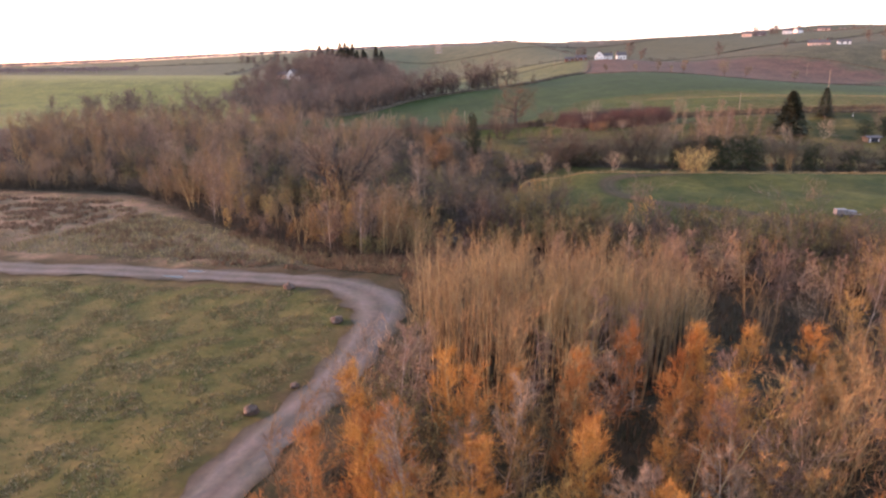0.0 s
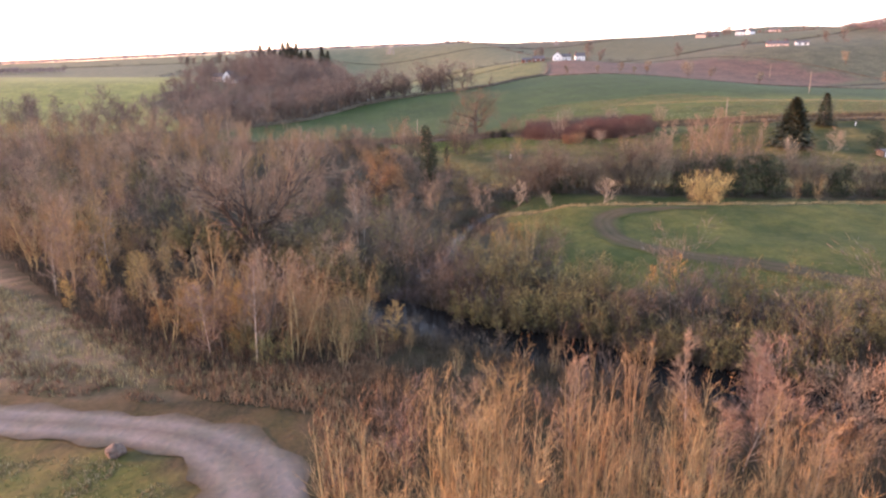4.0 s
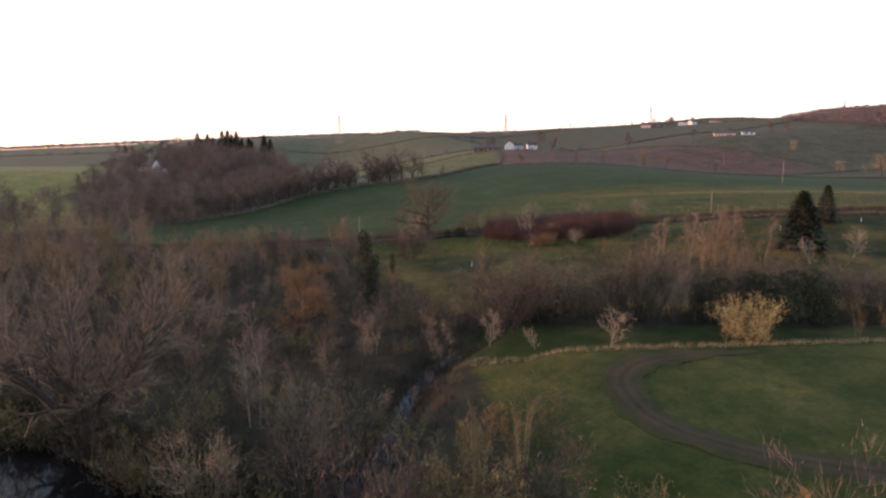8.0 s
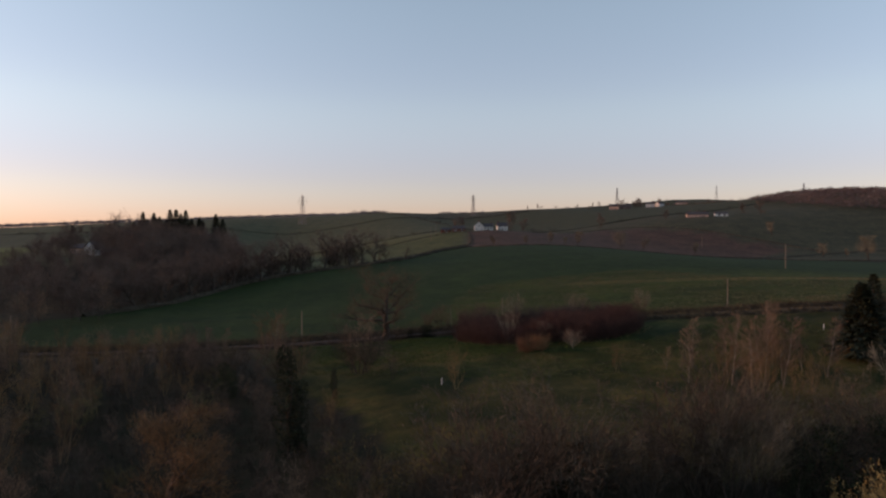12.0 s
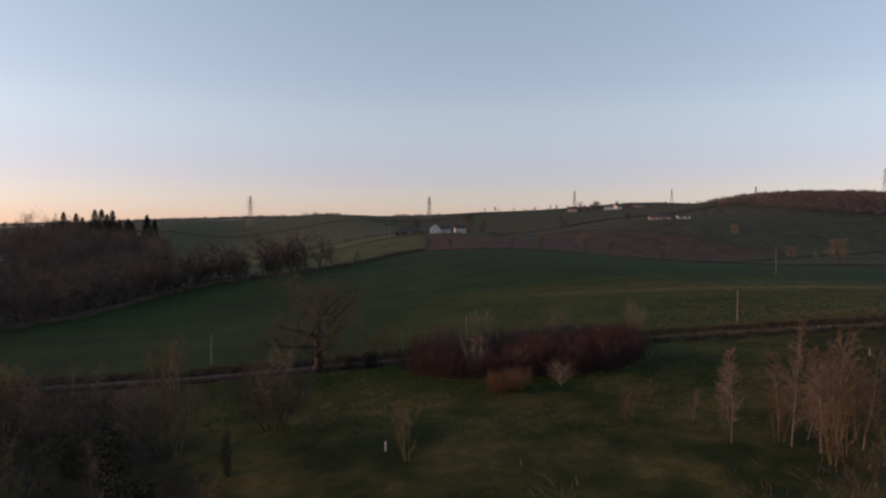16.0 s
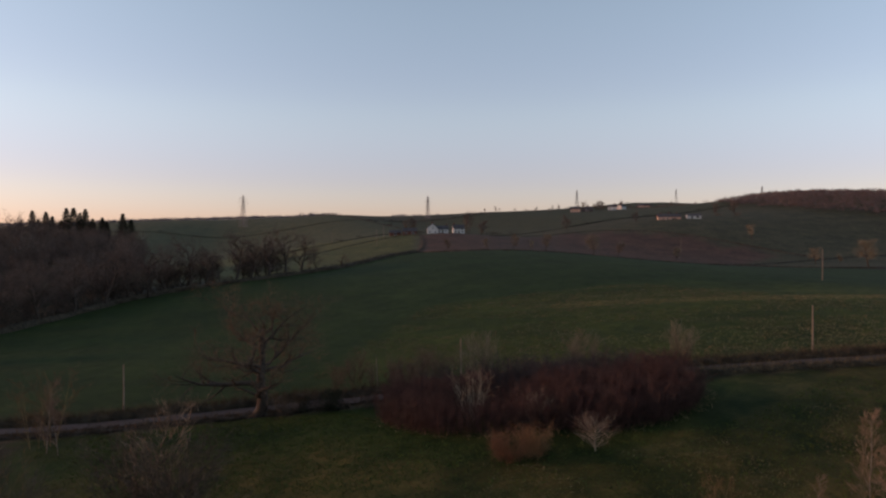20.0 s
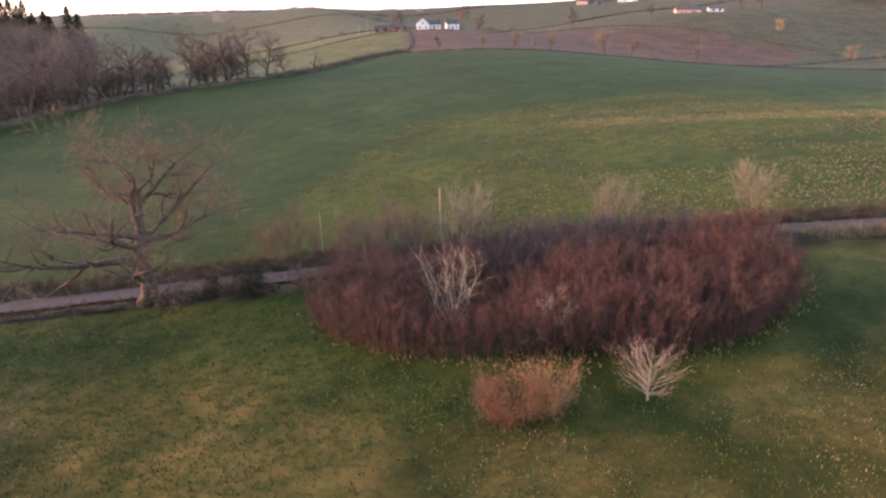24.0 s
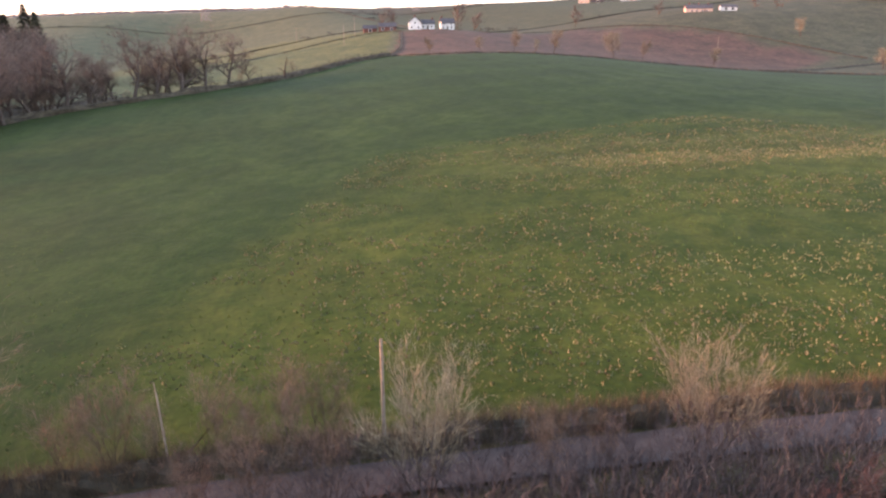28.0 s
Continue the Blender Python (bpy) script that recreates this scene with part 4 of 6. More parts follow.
for i, (x, y) in enumerate(RIVER):
    for side in (-1, 1):
        for half in ((0, 1) if -12 < x < 32 else (i % 2,)):
            g = random.Random(i * 7 + side * 3 + half)
            j = min(i + 1, len(RIVER) - 1)
            dx, dy = RIVER[j][0] - RIVER[max(0, i - 1)][0], RIVER[j][1] - RIVER[max(0, i - 1)][1]
            n = math.hypot(dx, dy)
            off = side * (g.uniform(4.7, 6.0) if side > 0 else g.uniform(3.9, 5.2))
            px, py = x - dy / n * off + dx / n * half * 2.2, y + dx / n * off + dy / n * half * 2.2
            if not -70 < px < 90:
                continue
            if side < 0 and px > -3:
                (dull, sallow, greyt, sallow)[g.randrange(4)].put(px, py, g.uniform(0.7, 1.0))
            elif side < 0:
                (sallow, greyt, alder, sallow)[g.randrange(4)].put(px, py, g.uniform(0.7, 1.0))
            elif px < -3:
                (rust, alder, greyt, bramble)[g.randrange(4)].put(px, py, g.uniform(0.35, 0.55))
            else:
                (bramble, bramble, greyt, dull)[g.randrange(4)].put(px, py, g.uniform(0.35, 0.55))

# line of tall trees along the crop field's edge
for x, y, s in [(-11, 376, 1.15), (-6, 381, 1.0), (0, 386, 1.2), (4.5, 388, 0.95), (14.3, 391, 1.2), (19.3, 392.5, 1.0), (25.6, 394.5, 1.28), (31.2, 398, 1.22), (36.8, 402, 1.05), (-16, 371.5, 1.1), (-21, 362.5, 1.2), (-26.5, 352.5, 1.1), (-32, 343, 1.15), (-38, 331, 1.05), (-45, 321.5, 1.1), (-53, 311, 1.0), (9, 394, 0.7), (22, 402, 0.85), (-9, 388, 1.05), (43, 405, 0.55), (2, 399, 0.8), (-15, 382, 0.85)]:
    field_tree.put(x, y, s * 1.08)
# smaller trees crowding between and behind them towards the wood
rng = random.Random(93)
for i in range(58):
    u = rng.random() ** 0.8
    x, y = np.interp(u, (0, 0.25, 0.5, 0.75, 1), (-54, -34, -18, 0, 30)), np.interp(u, (0, 0.25, 0.5, 0.75, 1), (314, 344, 373, 391, 402))
    (field_tree if i % 3 else alder).put(x + rng.uniform(-5, 1), y + rng.uniform(1, 7), rng.uniform(0.5, 0.85) if i % 3 else rng.uniform(0.6, 1.0))
# trees on the hedge over the brow, and scattered ones on the far side
for x, y, s in [(126.5, 452, 0.7), (141.5, 456, 0.9), (150, 455, 0.6), (160, 460, 1.1), (192, 470, 1.5), (207, 472, 0.95), (236, 462, 0.9), (104, 440, 0.7), (313, 448, 1.15), (331, 450, 0.6), (317, 419, 1.7), (335, 524, 1.2)]:
    hedgerow_tree.put(x, y, s)
for x, y, s in [(160, 596, 1.5), (170, 598, 1.2), (118, 580, 1.0), (112, 575, 0.9), (246, 620, 1.2), (300, 610, 0.9), (372, 610, 1.0), (384, 604, 1.2), (420, 940, 1.3), (452, 945, 1.5), (440, 942, 1.2), (486, 960, 1.1)]:
    far_tree.put(x, y, s)
rng = random.Random(77)
for i in range(22):
    far_tree.put(rng.uniform(330, 560), rng.uniform(930, 1100), rng.uniform(0.5, 0.8))
for i in range(12):
    far_tree.put(-250 + rng.uniform(-30, 30) + i * 3, 905 + rng.uniform(-6, 6), rng.uniform(0.9, 1.3))
for x, y, s in [(-99, 557, 1.2), (-97.2, 561, 1.05), (-92, 556, 1.28), (-89.8, 559, 1.08), (-88, 553, 1.2), (-84.5, 555, 1.12), (-82.8, 559, 1.3), (-78.5, 556, 1.5), (-76.6, 561, 1.2), (-72.6, 556, 1.36), (-71, 560, 1.1), (-68.6, 555, 1.18), (-64, 556, 1.36), (-62.4, 559, 1.16), (-54, 558, 1.4), (-49.4, 556, 1.3), (-105, 559, 0.95), (-80.5, 552, 1.05), (-66, 552, 1.0)]:
    fir.put(x, y, s * 0.92, form=0 if s > 1.15 else 1)

# single trees and bushes of the wild ground and the lawn
great_willow = tree("great_willow", "large spreading bare willow with many rising limbs", "tree", M_BARK, M_GREAT, seed=7, split=True, height=15.0, stems=11, lean=52, spread=0.9, r=0.5, kids=(11, 6), angle=(32, 34), ratio=(0.36, 0.5),
                    bare=0.2, up=0.16, twigs=34, twig_len=0.75, twig_w=0.0105, haze=4500, fluff=0.45, haze_len=0.7, haze_w=0.011, wander=0.1, sides=7, thin=0.58, segs=(8, 4, 2, 2), lift=0.2)
great_willow.matrix_basis = pose(-19.2, 127.0, hz(-19.2, 127.0))
oak = tree("oak_tree", "old spreading oak, leafless, beside the lane", "tree", M_BARK, M_OAK, seed=118, split=True, height=12.0, lean=1, r=0.66, kids=(13, 9, 6), angle=(56, 50, 46), ratio=(0.72, 0.42, 0.42), bare=0.26, up=0.14, cone=0.35,
           twigs=18, twig_len=0.45, twig_w=0.009, haze=15000, fluff=0.5, haze_len=0.4, haze_w=0.0085, wander=0.21, sides=8, thin=(0.78, 0.6, 0.35), segs=(7, 9, 5, 2), lift=0.06)
oak.matrix_basis = Matrix.LocRotScale((23.8, 231.4, hz(23.8, 231.4) - 0.1), Euler((0, 0, 0)), (1.32, 1.32, 1.04))
brown_oak = tree("brown_oak", "broad tree with rusty brown twigs standing in rough ground", "tree", M_BARK, M_RUST, seed=5, height=7.2, lean=3, r=0.42, kids=(12, 8, 4), angle=(66, 48, 44), ratio=(0.86, 0.46, 0.45), bare=0.06, up=0.14, cone=0.5,
                 twigs=8, twig_len=0.6, twig_w=0.014, haze=7000, fluff=0.45, haze_len=0.5, haze_w=0.018, wander=0.16, sides=6, thin=0.68, segs=(6, 5, 3, 2))
brown_oak.matrix_basis = Matrix.LocRotScale((-2.6, 157, hz(-2.6, 157)), Euler((0, 0, 0.6)), (1.18, 1.18, 1.18))
pollard = tree("pollard_tree", "stubby pollarded tree in the hedge bank", "tree", M_BARK, M_GREYB, seed=23, height=8.5, r=0.5, kids=(9,), angle=(60,), ratio=(0.28,), bare=0.3, up=0.2, twigs=8, twig_len=0.5, twig_w=0.041, sides=6)
pollard.matrix_basis = pose(52.6, 408.5, hz(52.6, 408.5))
for kind, x, y, s, fm in [(dome, 24.6, 147, 1.35, 0), (dome, 30.6, 147.6, 1.25, 1), (dome, 53.5, 147.5, 1.05, 2), (dome, 60, 146.5, 1.15, 0), (dome, 66.5, 145, 1.1, 1), (dome, 73, 144, 1.0, 2), (dome, 82, 140, 0.85, 0), (dome, 88, 139.4, 0.8, 1), (dome, 36, 150, 0.7, 2), (rust, -28.5, 115, 0.6, 1), (rust, -33, 118, 0.7, 0), (sallow, -18, 126, 0.8, 1), (sallow, -9, 122, 1.0, 2), (sallow, -11.5, 118.5, 0.85, 0), (holly, -22, 128.5, 0.6, 0), (holly, -26, 130, 0.6, 1), (sallow, -30, 132, 0.8, 3), (ivy_column, 7.6, 170, 1.05, 0), (ivy_column, 8.6, 170.6, 0.9, 1), (ivy_column, 13, 190, 0.45, 1), (birch, -5, 137, 0.95, 0), (birch, -4.4, 124.5, 1.05, 1), (birch, -3.6, 125.2, 0.9, 2), (sallow, 15, 151.5, 1.15, 0), (sallow, 4, 117.5, 1.1, 1), (sallow, 0.5, 121, 1.0, 2), (amber, 15.5, 112, 0.62, 0), (amber, 27, 95.6, 0.6, 1), (amber, 29.4, 96.2, 0.66, 2), (amber, 13.4, 111, 0.55, 1),
                          (willow, 17.5, 110, 0.6, 1), (willow, 14, 109, 0.52, 2), (sallow, 19, 113, 0.9, 3), (amber, 17, 110.6, 0.6, 2), (rust, 13.8, 112.8, 0.5, 1), (pale_tree, 33.6, 132.6, 0.92, 0), (pale_tree, 21.7, 141.5, 0.85, 1), (pale_tree, 26, 136.5, 0.5, 2), (yellow, 50.6, 133.4, 0.85, 0), (holly, 57, 144, 1.3, 0), (holly, 61.5, 143, 1.45, 1), (holly, 66, 142, 1.3, 0), (holly, 53, 145, 1.15, 1), (pale_round, 44.6, 145.0, 1.35, 0), (pale_round, 47.6, 145.4, 1.2, 1), (dome, 43.4, 147.4, 1.4, 1), (birch, 69.4, 182.5, 1.0, 2), (birch, 72.6, 180.4, 0.95, 3), (birch, 74.4, 181.8, 0.9, 0), (rust, 70.6, 175.2, 0.7, 1), (rust, 67, 179.8, 0.72, 2), (rust, 73.6, 178.8, 0.75, 3), (rust, 77, 180.2, 0.6, 0), (dome, 42, 148, 0.8, 2),
                          (holly, 28.5, 149, 0.9, 1), (holly, 31.5, 148, 0.85, 0), (holly, 78, 140, 0.95, 0), (holly, 85, 139, 1.0, 1), (holly, 92, 138, 1.0, 0), (rust, 48.6, 134.6, 0.36, 2), (rust, 66.5, 135.4, 0.38, 0), (rust, 70.5, 135, 0.45, 1), (rust, 96, 132, 0.45, 0), (pine, 95.6, 186.4, 1.08, 0), (pine, 114.5, 204, 1.0, 1), (pale_tree, 97.5, 187, 1.1, 0),
                          (pale_tree, 101, 178.5, 1.15, 1), (pale_tree, 90, 176, 0.9, 2), (holly, 118, 180, 1.0, 0), (holly, 114, 182, 0.9, 1), (greyt, 120, 186, 0.8, 0), (birch, 62.2, 180.8, 0.92, 1), (birch, 62.4, 187.3, 0.4, 2), (birch, 67.3, 178.4, 1.05, 0), (birch, 68.9, 176.4, 1.12, 1), (birch, 71.7, 177.4, 1.16, 2), (birch, 70.2, 179.5, 1.0, 3), (birch, 73.5, 176, 1.08, 0),
                          (birch, 75.4, 178.6, 1.0, 1), (birch, 66.2, 186.6, 0.85, 2), (birch, 81.4, 182, 0.75, 3), (rust, 68, 174, 0.55, 3), (beech, 46.1, 205.0, 0.85, 0), (beech, 48.6, 204.8, 0.8, 1), (fan_tree, 54.3, 204.2, 1.0, 0), (pale_tree, 51.8, 211.0, 0.82, 1), (coppice, 46.8, 217.4, 1.06, 0),
                          (rust, 54.9, 188.3, 0.42, 0), (rust, 30, 186, 0.6, 1), (greyt, 22, 196, 0.6, 1), (alder, 18.6, 202.8, 0.95, 1), (dome, 17.6, 202.2, 1.0, 0), (rust, 2.6, 229.3, 0.9, 0), (rust, 1.2, 228.8, 0.75, 2), (dome, 6.2, 199.2, 0.85, 1), (dome, -4, 203, 0.8, 2), (dome, -10, 212, 0.9, 0), (alder, 16.4, 203, 0.7, 2), (alder, 5, 199.5, 0.9, 0), (rust, 7.5, 198, 0.8, 1), (birch, 3.1, 226.5, 0.8, 2), (birch, 4.6, 225, 0.7, 0), (birch, -9.5, 225.7, 0.75, 1), (birch, -6.8, 224.6, 0.7, 3), (rust, -14, 214, 0.8, 0), (alder, -9, 208, 0.8, 1), (holly, -2, 196, 0.8, 0), (birch, 79.8, 186.6, 0.8, 1), (birch, 78, 184, 0.85, 2), (birch, 91.4, 203.6, 0.65, 1), (birch, 82.5, 178.5, 0.9, 0), (rust, 76, 173.5, 0.6, 0), (rust, 72, 172, 0.55, 1), (rust, 80, 175, 0.6, 2), (pale_round, 51.0, 228.8, 1.0, 0), (pale_round, 64.2, 226.6, 0.95, 1), (pale_round, 79.3, 227.6, 0.85, 0), (sapling, 46.6, 229.3, 1.0, 1),
                          (sapling, 43.6, 230.0, 1.0, 2), (sapling, 36.5, 236.2, 0.95, 0), (sapling, 34.2, 236.6, 0.8, 1), (sapling, 38.6, 235.9, 0.6, 2), (sapling, 41.6, 235.5, 0.8, 0), (sapling, 43.4, 235.2, 0.7, 1), (sapling, 45.3, 234.9, 0.85, 2), (sapling, 47.2, 234.5, 0.75, 0), (sapling, 57, 228.0, 0.75, 1), (sapling, 59.4, 227.6, 0.6, 2), (sapling, 41, 230.2, 0.8, 0), (dull, 44.5, 227.6, 0.85, 0), (dull, 47.5, 226.8, 0.9, 1), (dull, 50.2, 226.2, 0.85, 2), (dull, 53, 225.8, 0.95, 2), (dull, 55.6, 225.2, 0.9, 0), (dull, 58, 224.9, 0.95, 1), (dull, 60.4, 224.4, 0.9, 2), (dull, 62.7, 223.9, 1.0, 0), (dull, 65.2, 223.3, 0.9, 1), (dull, 67.6, 222.8, 0.95, 2), (dull, 70, 222.2, 0.9, 0), (holly, 32.3, 229.4, 0.5, 1), (holly, 29.6, 229.8, 0.36, 0), (bramble, 26.5, 230.3, 0.9, 1), (bramble, 37.5, 228.2, 0.8, 0), (bramble, 28, 230.5, 0.9, 0), (bramble, 31, 229.8, 1.0, 1), (holly, 33.5, 229.2, 0.42, 0), (bramble, 35.8, 228.6, 0.9, 2)]:
    kind.put(x, y, s, form=fm)
for kind in (willow, larch, amber, birch, alder, greyt, rust, sallow, bramble, redstem, dull, woodtree, warmwood, hedgerow_tree, far_tree, pale_tree, pale_round, fan_tree, coppice, beech, dome, sapling, yellow, ivy_column, holly, pine, fir, field_tree):
    kind.done()


# ---------------------------------------------------------------- hedges
def hedge(name, line, height, width, material, label, seed, twigs=8.0, kind="", twig_w=0.02):
    """A hedge along a line: a lumpy body and a fur of twigs."""
    rng = random.Random(seed)
    v, f = [], []
    n, k = len(line), 7
    for i, (x, y) in enumerate(line):
        a, b = line[max(0, i - 1)], line[min(n - 1, i + 1)]
        d = np.array(b) - np.array(a)
        d = d / np.hypot(*d)
        for j in range(k):
            w = math.pi * j / (k - 1)
            g = 0.6 + 0.6 * rng.random()
            s = math.cos(w) * width / 2 * g
            px, py = x - d[1] * s, y + d[0] * s
            v.append(Vector((px, py, hz(px, py) - 0.15 + math.sin(w) ** 0.6 * height * g * 0.5)))
    for i in range(n - 1):
        for j in range(k - 1):
            q = i * k + j
            f.append((q, q + 1, q + k + 1, q + k))
    root = tagged(new(name), label, "hedge", kind=kind)
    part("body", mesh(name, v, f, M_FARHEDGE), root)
    tv, tf = [], []
    for q in range(len(f)):
        c = sum((v[m] for m in f[q]), Vector()) / 4
        for _ in range(int(twigs + rng.random())):
            p = c + Vector((rng.gauss(0, 0.3), rng.gauss(0, 0.3), rng.gauss(0, 0.15)))
            d = tilt(rng, Vector((0, 0, 1)), rng.uniform(0, 45)) * rng.uniform(0.25, 0.62) * height
            w = d.cross(Vector((rng.gauss(0, 1), rng.gauss(0, 1), rng.gauss(0, 1)))).normalized() * twig_w
            m = len(tv)
            tv += [p - w, p + w, p + d]
            tf.append((m, m + 1, m + 2))
    tagged(part("fur", mesh(name + "_fur", tv, tf, material), root), kind="stuff")


def offset(line, s):
    out = []
    for i, (x, y) in enumerate(line):
        a, b = line[max(0, i - 1)], line[min(len(line) - 1, i + 1)]
        d = (np.array(b) - np.array(a)) / np.hypot(*(np.array(b) - np.array(a)))
        out.append((x - d[1] * s, y + d[0] * s))
    return np.array(out)


lane = [tuple(p) for p in curve([tuple(q) for q in ROAD[::2]], 1.2) if -130 < p[0] < 200]
hedge("lane_hedge", offset(lane, 2.5), 1.9, 1.4, M_HEDGE, "clipped brown hedge along the far side of the lane", 1, 46, twig_w=0.014)
hedge("lane_hedge", offset([p for p in lane if p[0] > 76], -2.9), 1.7, 1.3, M_HEDGE, "low dark hedge between the lane and the lawn", 2, 22)
hedge("lane_hedge", offset([p for p in lane if p[0] < 36], -2.9), 1.15, 1.4, M_HEDGE, "rough hedge on the verge of the lane", 3, 20)
hedge("field_hedge", curve(FIELD_W, 3), 3.0, 2.8, M_FARHEDGE, "overgrown hedge bank below a line of trees", 4, 6, twig_w=0.04)
hedge("field_hedge", curve([(92, 452), (104, 439), (135, 431), (170, 425), (225, 421), (280, 404), (335, 390)], 3), 1.2, 1.5, M_HEDGE, "hedge over the brow of the crop field", 5, 5, twig_w=0.04)
hedge("field_hedge", curve([(92, 452), (104, 490), (116, 550)], 4), 1.2, 1.5, M_HEDGE, "hedge beside the drive up to the farmhouse", 6, 5, twig_w=0.04)
hedge("field_hedge", curve([(118, 556), (100, 560), (60, 540), (20, 520)], 5), 1.1, 1.4, M_HEDGE, "hedge between far pastures", 7, 5, twig_w=0.05)
hedge("field_hedge", curve([(335, 478), (300, 540), (250, 596), (200, 596)], 5), 1.1, 1.4, M_HEDGE, "hedge round the ploughed field", 8, 5, twig_w=0.05)
hedge("field_hedge", curve([(225, 421), (290, 452), (350, 470), (430, 480)], 5), 1.2, 1.5, M_FARHEDGE, "dark hedge below the ploughed field", 9, 5, twig_w=0.05)


def far_hedges():
    """The hedges of the distant fields, joined."""
    rng = random.Random(9)
    v, f = [], []
    lines = []
    for k in range(-6, 9):
        lines.append([((340 * k - 0.25 * y - 40 * math.sin(y * 0.004)) / 0.9, y) for y in range(450, 1500, 14)])
    for k in range(1, 5):
        lines.append([(x, 320 * k + 0.2 * x - 30 * math.sin(x * 0.006)) for x in range(-1100, 1300, 14)])
    for line in lines:
        last = None
        for x, y in line:
            ok = y > 440 and not (x < 70 and y < 640) and not within(WOOD, x, y) and not within(PLOUGH, x, y) and not (60 < x < 300 and y < 600) and y < 1450
            if not ok:
                last = None
                continue
            z, w, h = hz(x, y), rng.uniform(0.4, 0.7), rng.uniform(0.3, 0.9)
            q = len(v)
            v += [(x - w, y - w, z - 0.3), (x - w * 0.5, y - w * 0.5, z + h), (x + w * 0.5, y + w * 0.5, z + h * 0.9), (x + w, y + w, z - 0.3)]
            if last is not None:
                for j in range(3):
                    f.append((last + j, last + j + 1, q + j + 1, q + j))
            last = q
            if rng.random() < 0.5:
                b = rng.uniform(1.2, 4.5)
                for _ in range(22):
                    d = Vector((rng.gauss(0, 1), rng.gauss(0, 1), abs(rng.gauss(0, 1)))).normalized()
                    p = Vector((x + rng.uniform(-3, 3), y + rng.uniform(-3, 3), z + b * 0.3)) + d * b * rng.uniform(0.1, 0.45)
                    e = d.orthogonal().normalized() * b * 0.09
                    k = len(v)
                    v += [p - e, p + e, p + d * b * 0.4]
                    f.append((k, k + 1, k + 2))
    tagged(new("far_hedges", mesh("far_hedges", v, f, M_FARHEDGE)), "dark hedgerows dividing the distant fields", "hedges", kind="stuff")


far_hedges()


def far_wood(label, poly, gap, height, seed, gaps=0.0, material=M_FARWOOD_HAZY):
    """A distant wood: many small bare crowns, joined."""
    v, f = [], []

    def crown(x, y, g):
        if gaps and noise.noise(Vector((x * 0.02, y * 0.02, seed))) < gaps - 0.5:
            return
        h = height * g.uniform(0.7, 1.15)
        z = hz(x, y) - 0.2 * h
        for _ in range(84):
            d = Vector((g.gauss(0, 1), g.gauss(0, 1), abs(g.gauss(0, 1)) - 0.35)).normalized()
            p = Vector((x, y, z + h * 0.5)) + Vector((d.x * h * 0.34, d.y * h * 0.34, d.z * h * 0.3)) * g.uniform(0.3, 1.0)
            t = tilt(g, d, g.uniform(0, 40)) * h * g.uniform(0.14, 0.3)
            w = t.cross(Vector((g.gauss(0, 1), g.gauss(0, 1), g.gauss(0, 1)))).normalized() * h * 0.022
            k = len(v)
            v.extend([p - w, p + w, p + t])
            f.append((k, k + 1, k + 2))
        k = len(v)
        v.extend([Vector((x - 0.25, y, z - 0.5)), Vector((x + 0.25, y, z - 0.5)), Vector((x, y, z + h * 0.7))])
        f.append((k, k + 1, k + 2))

    scatter(poly, gap, seed, crown)
    tagged(new("far_wood", mesh("far_wood", v, f, material)), label, "woodland", kind="stuff")


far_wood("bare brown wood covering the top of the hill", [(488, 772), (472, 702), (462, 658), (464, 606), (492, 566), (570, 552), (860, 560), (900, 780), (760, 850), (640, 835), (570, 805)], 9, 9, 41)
far_wood("strip of bare woodland along the far ridge", [(-760, 1085), (-420, 1140), (-200, 1216), (-20, 1250), (120, 1262), (120, 1325), (-20, 1330), (-200, 1292), (-420, 1215), (-760, 1160)], 8.5, 9, 42, 0, M_RIDGE_HAZY)
far_wood("round clump of tall trees on the ridge", [(78, 1285), (96, 1272), (122, 1272), (140, 1285), (122, 1300), (96, 1300)], 7, 14, 43, 0, M_RIDGE_HAZY)
far_wood("low wood on the skyline behind the farmhouse", [(225, 1265), (262, 1262), (310, 1258), (318, 1275), (262, 1282), (225, 1282)], 7, 8, 44, 0, M_RIDGE_HAZY)
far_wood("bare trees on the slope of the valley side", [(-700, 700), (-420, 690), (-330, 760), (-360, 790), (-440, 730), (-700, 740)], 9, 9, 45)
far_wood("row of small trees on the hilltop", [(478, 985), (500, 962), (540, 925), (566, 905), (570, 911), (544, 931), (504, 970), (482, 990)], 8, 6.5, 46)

# ---------------------------------------------------------------- buildings
M_WHITE = plain("white_render", (0.48, 0.46, 0.43), (0.62, 0.60, 0.56), 0.8, 0.8, 0, 0.05)
M_PINK = plain("pink_render", (0.36, 0.24, 0.19), (0.46, 0.32, 0.25), 0.8, 0.8)
M_BRICK = plain("red_brick", (0.10, 0.04, 0.03), (0.17, 0.07, 0.05), 2.5, 0.9)
M_SLATE = plain("slate_roof", (0.035, 0.033, 0.036), (0.08, 0.072, 0.072), 1.2, 0.7, 0, 0.2)
M_GLASS = plain("dark_window_glass", (0.012, 0.014, 0.018), (0.03, 0.033, 0.04), 1, 0.08)
M_FRAME = plain("painted_frame", (0.55, 0.53, 0.5), (0.7, 0.68, 0.65), 2, 0.5)
M_TIMBER = plain("weathered_timber", (0.05, 0.038, 0.028), (0.10, 0.078, 0.058), 3, 0.85, 0, 0.2)
M_POLE = plain("pole_wood", (0.15, 0.11, 0.08), (0.26, 0.20, 0.15), 2, 0.8)
M_STEEL = plain("galvanised_steel", (0.10, 0.10, 0.105), (0.18, 0.18, 0.185), 0.3, 0.6, 0.4)
